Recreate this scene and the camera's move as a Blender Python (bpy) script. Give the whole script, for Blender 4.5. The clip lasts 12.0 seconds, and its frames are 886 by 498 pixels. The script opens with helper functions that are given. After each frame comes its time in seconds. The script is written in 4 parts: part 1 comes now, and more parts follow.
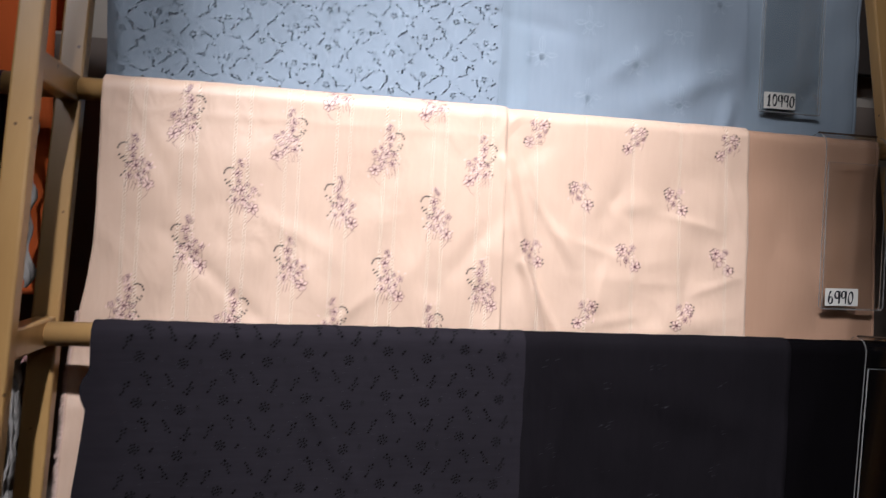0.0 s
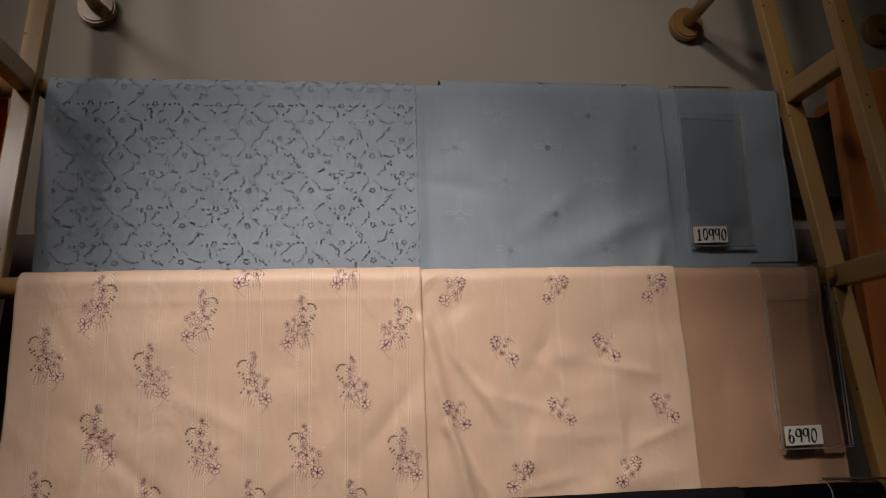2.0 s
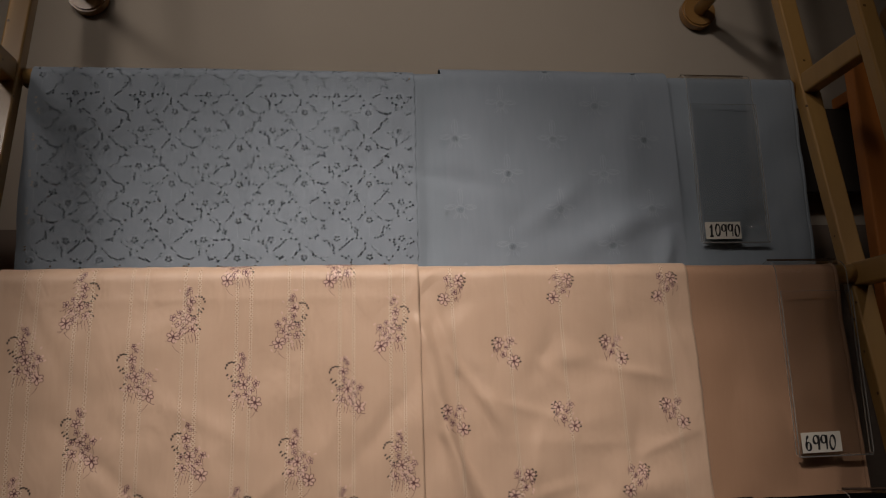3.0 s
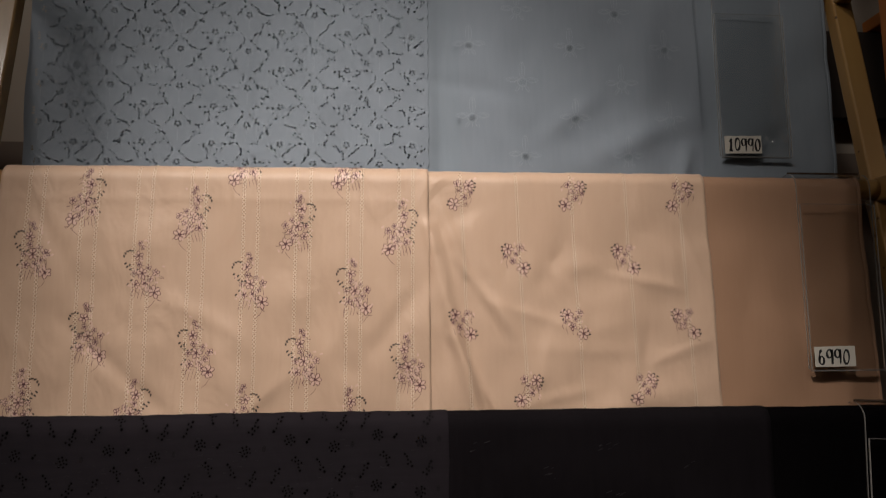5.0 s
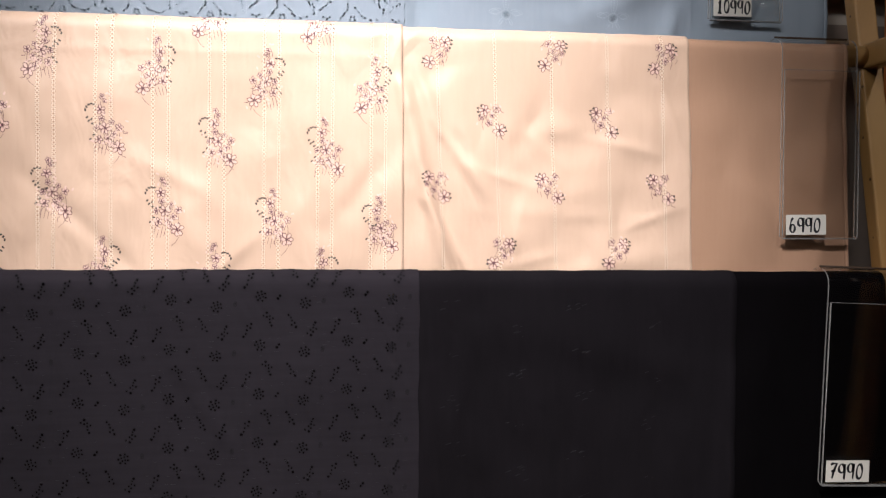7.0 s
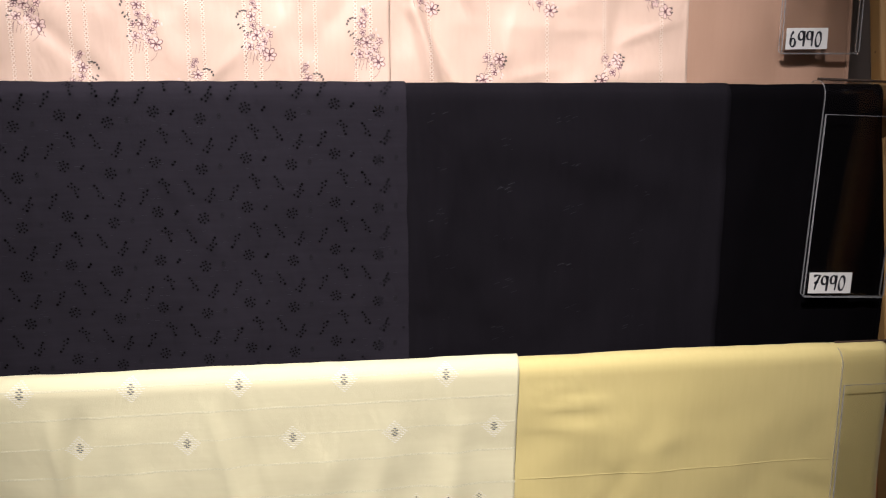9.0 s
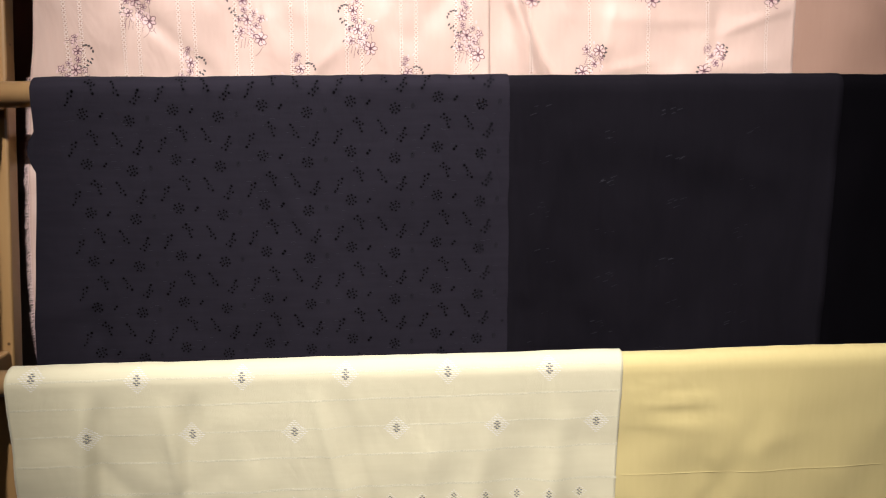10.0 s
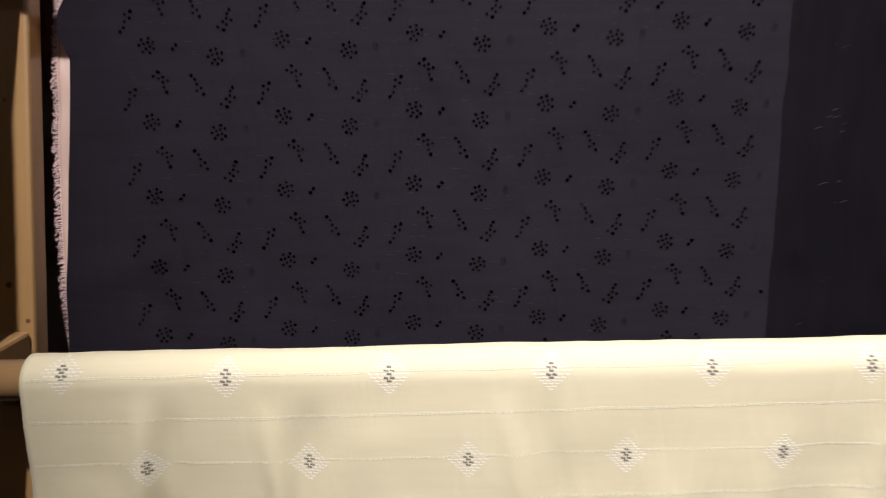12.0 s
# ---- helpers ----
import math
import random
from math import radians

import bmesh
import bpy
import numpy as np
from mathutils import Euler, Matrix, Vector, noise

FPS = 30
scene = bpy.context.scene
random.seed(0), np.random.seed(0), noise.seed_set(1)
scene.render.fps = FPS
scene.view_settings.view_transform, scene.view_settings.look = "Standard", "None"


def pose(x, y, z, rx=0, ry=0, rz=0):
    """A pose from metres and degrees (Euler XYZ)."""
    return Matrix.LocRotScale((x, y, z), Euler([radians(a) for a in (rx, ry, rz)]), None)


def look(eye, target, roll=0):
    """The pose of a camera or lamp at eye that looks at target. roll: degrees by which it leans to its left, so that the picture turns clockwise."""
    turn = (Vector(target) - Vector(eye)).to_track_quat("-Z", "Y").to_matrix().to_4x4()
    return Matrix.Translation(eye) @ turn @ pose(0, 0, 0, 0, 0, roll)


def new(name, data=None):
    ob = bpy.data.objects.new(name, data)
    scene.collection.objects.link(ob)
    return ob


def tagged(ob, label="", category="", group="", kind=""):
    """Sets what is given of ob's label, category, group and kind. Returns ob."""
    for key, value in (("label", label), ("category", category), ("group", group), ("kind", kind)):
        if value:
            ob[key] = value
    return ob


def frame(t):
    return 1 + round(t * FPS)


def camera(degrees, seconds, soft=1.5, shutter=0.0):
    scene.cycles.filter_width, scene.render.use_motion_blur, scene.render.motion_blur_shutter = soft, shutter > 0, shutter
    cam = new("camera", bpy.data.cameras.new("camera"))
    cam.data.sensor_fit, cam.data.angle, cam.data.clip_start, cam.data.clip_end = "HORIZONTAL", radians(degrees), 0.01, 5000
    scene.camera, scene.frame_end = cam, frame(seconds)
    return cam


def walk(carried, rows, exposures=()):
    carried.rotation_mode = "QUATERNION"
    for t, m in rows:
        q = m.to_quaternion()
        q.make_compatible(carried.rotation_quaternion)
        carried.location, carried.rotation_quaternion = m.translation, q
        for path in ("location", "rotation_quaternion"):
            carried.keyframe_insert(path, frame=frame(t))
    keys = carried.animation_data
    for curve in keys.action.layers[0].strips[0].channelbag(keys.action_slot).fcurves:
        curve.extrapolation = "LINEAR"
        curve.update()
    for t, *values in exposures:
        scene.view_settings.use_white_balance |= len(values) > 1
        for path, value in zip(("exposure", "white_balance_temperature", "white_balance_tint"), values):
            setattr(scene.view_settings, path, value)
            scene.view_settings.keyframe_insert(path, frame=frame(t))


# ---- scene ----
cam = camera(62.1, 12.0, soft=1.1, shutter=0.2)
PATH = [
    (0, (-0.306, -0.937, 1.261), (0.059, 1.029, 1.245), 2.7),
    (0.5, (-0.146, -0.933, 1.267), (0.134, 1.035, 1.481), -0.3),
    (1, (-0.117, -0.943, 1.279), (0.16, 1.007, 1.627), -2.3),
    (1.5, (-0.131, -0.952, 1.28), (0.121, 0.997, 1.653), -2.0),
    (2, (-0.128, -0.951, 1.28), (0.11, 0.996, 1.668), -1.9),
    (2.5, (-0.119, -0.927, 1.294), (0.107, 1.023, 1.675), -1.8),
    (4.5, (-0.094, -0.887, 1.247), (0.091, 1.073, 1.603), -1.1),
    (5, (-0.099, -0.878, 1.225), (0.072, 1.098, 1.487), -0.5),
    (5.5, (-0.116, -0.862, 1.211), (0.051, 1.128, 1.322), 0.1),
    (6, (-0.11, -0.858, 1.204), (0.051, 1.135, 1.27), 0.4),
    (6.5, (-0.1, -0.863, 1.208), (0.086, 1.128, 1.241), 0.4),
    (8.5, (-0.047, -0.866, 1.123), (0.205, 1.088, 0.78), 0.2),
    (9, (-0.07, -0.867, 1.118), (0.14, 1.088, 0.748), -0.2),
    (9.5, (-0.103, -0.86, 1.129), (0.036, 1.094, 0.724), -0.6),
    (10, (-0.133, -0.862, 1.119), (-0.049, 1.098, 0.73), -0.5),
    (10.5, (-0.143, -0.853, 1.12), (-0.096, 1.104, 0.713), -0.4),
    (11, (-0.15, -0.841, 1.111), (-0.114, 1.115, 0.697), -0.4),
    (11.5, (-0.236, -0.764, 1.075), (-0.218, 1.187, 0.638), -0.1),
    (12, (-0.29, -0.58, 1.013), (-0.253, 1.381, 0.621), -0.5),
]
LIGHT = [
    (0.0, -0.08, 5250, 11), (0.5, 0.05, 5600, 11), (1.0, -0.1, 5800, 11), (1.5, -0.62, 5900, 11), (2.0, -1.25, 6250, 13), (2.5, -1.58, 6450, 14),
    (4.5, -1.56, 6400, 14), (5.0, -1.3, 6300, 12), (5.5, -0.55, 5900, 8), (6.0, 0.0, 5700, 7), (6.5, 0.05, 5650, 9), (8.5, 0.15, 5500, 15),
    (10.5, 0.17, 5350, 18), (11.5, 0.18, 5500, 20), (12.0, 0.17, 5400, 21),
]
walk(cam, [(t, look(eye, target, roll)) for t, eye, target, roll in PATH], LIGHT)

# ---- world and lamps ----
world = bpy.data.worlds.new("shop_air")
world.use_nodes = True
scene.world = world
world.node_tree.nodes["Background"].inputs[0].default_value = (1.0, 0.86, 0.7, 1)
world.node_tree.nodes["Background"].inputs[1].default_value = 0.008


def spot(x, y, z, target, watts, size=70, blend=0.6, radius=0.035, colour=(1.0, 0.90, 0.79)):
    lamp = bpy.data.lights.new("shop_spot", "SPOT")
    lamp.energy, lamp.spot_size, lamp.spot_blend = watts, radians(size), blend
    lamp.shadow_soft_size, lamp.color = radius, colour
    ob = new("shop_spot", lamp)
    ob.matrix_world = look((x, y, z), target)
    return ob


# ceiling spots over the aisle, aimed at the fabric wall
spot(-0.42, -1.60, 3.05, (-0.07, 0.0, 1.08), 715, 32.5, 1.0)
spot(-0.62, -1.75, 3.05, (0.0, 0.4, 1.98), 255, 42, 1.0, 0.12)
spot(-1.60, -1.60, 3.0, (-0.15, 0.4, 2.00), 140, 46, 1.0, 0.25)
# this one is an unseen fill, added to brighten the right frame and pine board
spot(1.35, -1.90, 3.05, (0.74, 0.0, 1.15), 85, 21, 1.0, 0.06)
spot(1.2, -4.2, 2.8, (0.2, 0.0, 1.0), 14, 50)
# unseen weak area lamp under the ceiling, added as general fill
glow = bpy.data.lights.new("aisle_fill", "AREA")
glow.shape, glow.size, glow.size_y, glow.energy, glow.color = "RECTANGLE", 3.0, 0.6, 6, (1.0, 0.86, 0.7)
new("aisle_fill", glow).matrix_world = look((-0.4, -2.6, 3.08), (-0.4, -1.6, 0))


# ---- materials ----
def nodes_of(name):
    m = bpy.data.materials.new(name)
    m.use_nodes = True
    nt = m.node_tree
    return m, nt, nt.nodes["Principled BSDF"]


def node(nt, kind, **inputs):
    n = nt.nodes.new(kind)
    for k, v in inputs.items():
        n.inputs[k.replace("_", " ")].default_value = v
    return n


def mixed(nt, fac, a, b):
    n = nt.nodes.new("ShaderNodeMix")
    n.data_type = "RGBA"
    n.inputs["A"].default_value, n.inputs["B"].default_value = (*a, 1), (*b, 1)
    nt.links.new(fac, n.inputs["Factor"])
    return n.outputs["Result"]


def cloth(name, dark, light, rough=0.85, sheen=0.2, weave=3270, relief=0.12, gloss=0.3, slub=False, pucker=0.3):
    """Woven cloth: colour drifting at hand size, threads across and along, fine relief."""
    m, nt, b = nodes_of(name)
    co = nt.nodes.new("ShaderNodeTexCoord")
    big = node(nt, "ShaderNodeTexNoise", Scale=7.0, Detail=3.0)
    nt.links.new(co.outputs["Object"], big.inputs["Vector"])
    fine = node(nt, "ShaderNodeTexNoise", Scale=160.0, Detail=2.0)
    stretch = nt.nodes.new("ShaderNodeMapping")
    stretch.inputs["Scale"].default_value = (1.0, 1.0, 0.12) if not slub else (0.1, 1.0, 1.0)
    nt.links.new(co.outputs["Object"], stretch.inputs["Vector"])
    nt.links.new(stretch.outputs["Vector"], fine.inputs["Vector"])
    add = nt.nodes.new("ShaderNodeMath")
    add.operation = "MULTIPLY_ADD"
    add.inputs[1].default_value = 0.45
    nt.links.new(fine.outputs["Fac"], add.inputs[0])
    half = nt.nodes.new("ShaderNodeMath")
    half.operation = "MULTIPLY"
    half.inputs[1].default_value = 0.6
    nt.links.new(big.outputs["Fac"], half.inputs[0])
    nt.links.new(half.outputs[0], add.inputs[2])
    nt.links.new(mixed(nt, add.outputs[0], dark, light), b.inputs["Base Color"])
    warp = node(nt, "ShaderNodeTexWave", Scale=weave / 6.28, Distortion=0.6)
    warp.bands_direction = "X"
    weft = node(nt, "ShaderNodeTexWave", Scale=weave / 6.28, Distortion=0.6)
    weft.bands_direction = "Z"
    for w in (warp, weft):
        nt.links.new(co.outputs["Object"], w.inputs["Vector"])
    tot = nt.nodes.new("ShaderNodeMath")
    tot.operation = "ADD"
    nt.links.new(warp.outputs["Fac"], tot.inputs[0])
    nt.links.new(weft.outputs["Fac"], tot.inputs[1])
    crease = node(nt, "ShaderNodeTexNoise", Scale=17.0, Detail=3.0, Roughness=0.45, Distortion=0.6)
    hang = nt.nodes.new("ShaderNodeMapping")
    hang.inputs["Scale"].default_value, hang.inputs["Rotation"].default_value = (1.0, 1.0, 0.55), (0, radians(24), 0)
    nt.links.new(co.outputs["Object"], hang.inputs["Vector"])
    nt.links.new(hang.outputs["Vector"], crease.inputs["Vector"])
    b1 = node(nt, "ShaderNodeBump", Strength=relief, Distance=0.0006)
    nt.links.new(tot.outputs[0], b1.inputs["Height"])
    b2 = node(nt, "ShaderNodeBump", Strength=pucker, Distance=0.006)
    nt.links.new(crease.outputs["Fac"], b2.inputs["Height"])
    nt.links.new(b1.outputs["Normal"], b2.inputs["Normal"])
    nt.links.new(b2.outputs["Normal"], b.inputs["Normal"])
    b.inputs["Roughness"].default_value = rough
    b.inputs["Specular IOR Level"].default_value = gloss
    b.inputs["Sheen Weight"].default_value = sheen
    b.inputs["Sheen Roughness"].default_value = 0.4
    return m


def thread(name, colour, rough=0.6, gloss=0.4):
    m, nt, b = nodes_of(name)
    co = nt.nodes.new("ShaderNodeTexCoord")
    n = node(nt, "ShaderNodeTexNoise", Scale=700.0, Detail=2.0)
    nt.links.new(co.outputs["Object"], n.inputs["Vector"])
    nt.links.new(mixed(nt, n.outputs["Fac"], [c * 0.7 for c in colour], [min(1, c * 1.25) for c in colour]), b.inputs["Base Color"])
    b.inputs["Roughness"].default_value = rough
    b.inputs["Specular IOR Level"].default_value = gloss
    return m


def wood(name, dark, light, rough, along, knots=False, coat=0.0, nicks=False):
    m, nt, b = nodes_of(name)
    co = nt.nodes.new("ShaderNodeTexCoord")
    mp = nt.nodes.new("ShaderNodeMapping")
    mp.inputs["Scale"].default_value = along
    nt.links.new(co.outputs["Object"], mp.inputs["Vector"])
    grain = node(nt, "ShaderNodeTexNoise", Scale=26.0, Detail=6.0, Roughness=0.65, Distortion=0.5)
    nt.links.new(mp.outputs["Vector"], grain.inputs["Vector"])
    big = node(nt, "ShaderNodeTexNoise", Scale=3.5, Detail=2.0)
    nt.links.new(co.outputs["Object"], big.inputs["Vector"])
    mul = nt.nodes.new("ShaderNodeMath")
    mul.operation = "ADD"
    mul.use_clamp = True
    nt.links.new(grain.outputs["Fac"], mul.inputs[0])
    sub = node(nt, "ShaderNodeMapRange", From_Min=0.3, From_Max=0.7, To_Min=-0.25, To_Max=0.25)
    nt.links.new(big.outputs["Fac"], sub.inputs["Value"])
    nt.links.new(sub.outputs["Result"], mul.inputs[1])
    col = mixed(nt, mul.outputs[0], dark, light)
    if knots:
        vo = node(nt, "ShaderNodeTexVoronoi", Scale=5.5)
        mk = nt.nodes.new("ShaderNodeMapping")
        mk.inputs["Scale"].default_value = (2.0, 2.0, 1.0)
        nt.links.new(co.outputs["Object"], mk.inputs["Vector"])
        nt.links.new(mk.outputs["Vector"], vo.inputs["Vector"])
        rr = node(nt, "ShaderNodeMapRange", From_Min=0.06, From_Max=0.13, To_Min=0.0, To_Max=1.0)
        nt.links.new(vo.outputs["Distance"], rr.inputs["Value"])
        mx = nt.nodes.new("ShaderNodeMix")
        mx.data_type = "RGBA"
        mx.inputs["A"].default_value = (dark[0] * 0.35, dark[1] * 0.3, dark[2] * 0.3, 1)
        nt.links.new(rr.outputs["Result"], mx.inputs["Factor"])
        nt.links.new(col, mx.inputs["B"])
        col = mx.outputs["Result"]
    if nicks:
        vn = node(nt, "ShaderNodeTexVoronoi", Scale=38.0)
        nt.links.new(co.outputs["Object"], vn.inputs["Vector"])
        nr = node(nt, "ShaderNodeMapRange", From_Min=0.07, From_Max=0.11, To_Min=0.0, To_Max=1.0)
        nt.links.new(vn.outputs["Distance"], nr.inputs["Value"])
        nx = nt.nodes.new("ShaderNodeMix")
        nx.data_type = "RGBA"
        nx.inputs["A"].default_value = (dark[0] * 0.3, dark[1] * 0.25, dark[2] * 0.2, 1)
        nt.links.new(nr.outputs["Result"], nx.inputs["Factor"])
        nt.links.new(col, nx.inputs["B"])
        col = nx.outputs["Result"]
    nt.links.new(col, b.inputs["Base Color"])
    bp = node(nt, "ShaderNodeBump", Strength=0.15, Distance=0.001)
    nt.links.new(grain.outputs["Fac"], bp.inputs["Height"])
    nt.links.new(bp.outputs["Normal"], b.inputs["Normal"])
    b.inputs["Roughness"].default_value = rough
    b.inputs["Coat Weight"].default_value = coat
    b.inputs["Coat Roughness"].default_value = 0.15
    return m


def plaster(name, a, c, rough=0.9, scale=4.0):
    m, nt, b = nodes_of(name)
    co = nt.nodes.new("ShaderNodeTexCoord")
    n1 = node(nt, "ShaderNodeTexNoise", Scale=scale, Detail=5.0)
    n2 = node(nt, "ShaderNodeTexNoise", Scale=180.0, Detail=3.0)
    for n in (n1, n2):
        nt.links.new(co.outputs["Object"], n.inputs["Vector"])
    nt.links.new(mixed(nt, n1.outputs["Fac"], a, c), b.inputs["Base Color"])
    bp = node(nt, "ShaderNodeBump", Strength=0.12, Distance=0.001)
    nt.links.new(n2.outputs["Fac"], bp.inputs["Height"])
    nt.links.new(bp.outputs["Normal"], b.inputs["Normal"])
    b.inputs["Roughness"].default_value = rough
    return m


BLUE = cloth("blue_cotton", (0.195, 0.228, 0.268), (0.250, 0.286, 0.330), 0.8, 0.1)
BLUE_PLAIN = cloth("plain_blue_cotton", (0.195, 0.232, 0.272), (0.242, 0.280, 0.322), 0.8, 0.1)
PEACH = cloth("peach_sateen", (0.485, 0.335, 0.236), (0.565, 0.398, 0.29), 0.45, 0.12, gloss=0.35, pucker=1.0)
PEACH_PLAIN = cloth("plain_peach_cotton", (0.31, 0.178, 0.108), (0.365, 0.218, 0.136), 0.65, 0.12, pucker=0.5)
BLACK = cloth("black_cotton", (0.0096, 0.0080, 0.0097), (0.0208, 0.0176, 0.0210), 0.9, 0.0, gloss=0.02, slub=True, relief=0.2, pucker=0.5)
BLACK_PLAIN = cloth("plain_black_cotton", (0.0036, 0.0030, 0.0036), (0.0098, 0.0083, 0.0098), 0.9, 0.0, gloss=0.02, pucker=0.6)
DEEP_BLACK = cloth("deep_black_cotton", (0.0015, 0.0013, 0.0015), (0.0034, 0.0029, 0.0033), 0.95, 0.0, gloss=0.0)
YELLOW = cloth("pale_yellow_cotton", (0.53, 0.465, 0.265), (0.63, 0.565, 0.34), 0.85, 0.15, slub=True, pucker=0.4)
YELLOW_PLAIN = cloth("plain_mustard_cotton", (0.46, 0.365, 0.125), (0.55, 0.44, 0.17), 0.85, 0.15, pucker=0.3)
ORANGE = cloth("orange_cotton", (0.75, 0.13, 0.02), (0.90, 0.18, 0.03), 0.85, 0.2)
PURPLE = cloth("dark_plum_cotton", (0.045, 0.025, 0.04), (0.10, 0.055, 0.08), 0.85, 0.2)
GAUZE = cloth("grey_gauze", (0.26, 0.235, 0.21), (0.46, 0.42, 0.385), 0.7, 0.2)
ROSE = cloth("rose_cotton", (0.55, 0.25, 0.22), (0.70, 0.45, 0.42), 0.8, 0.2)
LACE = cloth("black_lace", (0.008, 0.008, 0.008), (0.09, 0.085, 0.08), 0.8, 0.2, relief=0.5)
BLUE_THREAD = thread("pale_blue_thread", (0.268, 0.312, 0.362))
CREAM_THREAD = thread("cream_thread", (0.70, 0.56, 0.425), 0.45)
PLUM_THREAD = thread("plum_thread", (0.095, 0.032, 0.038), 0.5)
ROSE_THREAD = thread("rose_thread", (0.62, 0.43, 0.35), 0.4)
GREEN_THREAD = thread("grey_green_thread", (0.040, 0.032, 0.024), 0.55)
BLACK_THREAD = thread("black_thread", (0.0105, 0.009, 0.0105), 0.8, 0.05)
SLUB_THREAD = thread("dark_grey_slub", (0.018, 0.016, 0.018), 0.7, 0.1)
WHITE_THREAD = thread("white_thread", (0.66, 0.62, 0.48), 0.5)
LINE_THREAD = thread("pale_yellow_thread", (0.585, 0.53, 0.33), 0.8, 0.1)
# darker peach for the shade seen in the drawn-thread holes
GAP_SHADE = thread("drawn_thread_shade", (0.19, 0.105, 0.062), 0.8, 0.1)
SLATE_THREAD = thread("slate_thread", (0.15, 0.14, 0.12), 0.5)
RAIL = wood("varnished_pine", (0.29, 0.155, 0.045), (0.42, 0.25, 0.085), 0.38, (1.0, 1.0, 0.08), coat=0.25, nicks=True)
ROUND = wood("varnished_dowel", (0.31, 0.17, 0.055), (0.42, 0.26, 0.10), 0.32, (0.06, 1.0, 1.0), coat=0.4)
DISC = wood("dark_varnished_wood", (0.22, 0.11, 0.03), (0.36, 0.20, 0.07), 0.3, (0.5, 0.5, 1.0), coat=0.4)
PINE = wood("orange_pine", (0.40, 0.12, 0.018), (0.56, 0.20, 0.038), 0.55, (1.0, 1.0, 0.07), knots=True)
WALL = plaster("beige_wall_paint", (0.34, 0.295, 0.24), (0.39, 0.34, 0.285))
DADO = plaster("brown_grey_wall_paint", (0.15, 0.115, 0.09), (0.19, 0.15, 0.12))
# near-black brown that holds the shade of the recess under the shelf
GLOOM = plaster("shelf_recess_shade", (0.02, 0.014, 0.01), (0.035, 0.024, 0.018))
FLOOR = wood("brown_floor_boards", (0.12, 0.07, 0.035), (0.2, 0.12, 0.06), 0.5, (0.06, 1.0, 1.0))
CEIL = plaster("white_ceiling_paint", (0.62, 0.58, 0.52), (0.68, 0.64, 0.58))
SHOP = plaster("dim_shop_wall", (0.20, 0.16, 0.12), (0.27, 0.22, 0.17))
PAPER = plaster("white_label_paper", (0.52, 0.49, 0.43), (0.60, 0.57, 0.51), 0.7, 30.0)
INK = thread("black_marker_ink", (0.012, 0.012, 0.014), 0.6)
ACRYLIC, ant, ab = nodes_of("clear_acrylic")
ant.nodes.remove(ab)
clear = node(ant, "ShaderNodeBsdfTransparent", Color=(0.955, 0.955, 0.95, 1))
shine = node(ant, "ShaderNodeBsdfGlossy", Color=(1, 1, 1, 1))
an = node(ant, "ShaderNodeTexNoise", Scale=60.0, Detail=3.0)
ar = node(ant, "ShaderNodeMapRange", From_Min=0.35, From_Max=0.75, To_Min=0.03, To_Max=0.06)
ant.links.new(an.outputs["Fac"], ar.inputs["Value"])
ant.links.new(ar.outputs["Result"], shine.inputs["Roughness"])
lw_node = node(ant, "ShaderNodeLayerWeight", Blend=0.5)
pw_node = node(ant, "ShaderNodeMath")
pw_node.operation, pw_node.inputs[1].default_value = "POWER", 3.0
ant.links.new(lw_node.outputs["Facing"], pw_node.inputs[0])
fr = node(ant, "ShaderNodeMapRange", To_Min=0.05, To_Max=0.8)
ant.links.new(pw_node.outputs[0], fr.inputs["Value"])
am = ant.nodes.new("ShaderNodeMixShader")
ant.links.new(fr.outputs[0], am.inputs[0])
ant.links.new(clear.outputs[0], am.inputs[1])
ant.links.new(shine.outputs[0], am.inputs[2])
ant.links.new(am.outputs[0], ant.nodes["Material Output"].inputs["Surface"])
RIM, rnt, rb = nodes_of("polished_acrylic_edge")
rb.inputs["Base Color"].default_value = (0.42, 0.41, 0.39, 1)
rb.inputs["Roughness"].default_value = 0.2
rn = node(rnt, "ShaderNodeTexNoise", Scale=30.0, Detail=2.0)
rm = node(rnt, "ShaderNodeMapRange", To_Min=0.40, To_Max=0.85)
rnt.links.new(rn.outputs["Fac"], rm.inputs["Value"])
rnt.links.new(rm.outputs["Result"], rb.inputs["Transmission Weight"])

# painted dark look of clear acrylic seen edge-on
EDGE_DARK = thread("edge_on_darkness", (0.05, 0.032, 0.022), 0.25, 0.5)


# ---- building helpers ----
def part(name, bm, material, parent=None, label="", smooth=False):
    mesh = bpy.data.meshes.new(name)
    bm.normal_update()
    bm.to_mesh(mesh)
    bm.free()
    mesh.materials.append(material)
    if smooth:
        mesh.polygons.foreach_set("use_smooth", [True] * len(mesh.polygons))
    ob = new(name, mesh)
    ob.parent = parent
    if label:
        tagged(ob, label)
    return ob


def raw(name, verts, faces, material, parent=None, label="", smooth=True):
    mesh = bpy.data.meshes.new(name)
    mesh.from_pydata(verts, [], faces)
    mesh.materials.append(material)
    mesh.polygons.foreach_set("use_smooth", [smooth] * len(faces))
    ob = new(name, mesh)
    ob.parent = parent
    if label:
        tagged(ob, label)
    return ob


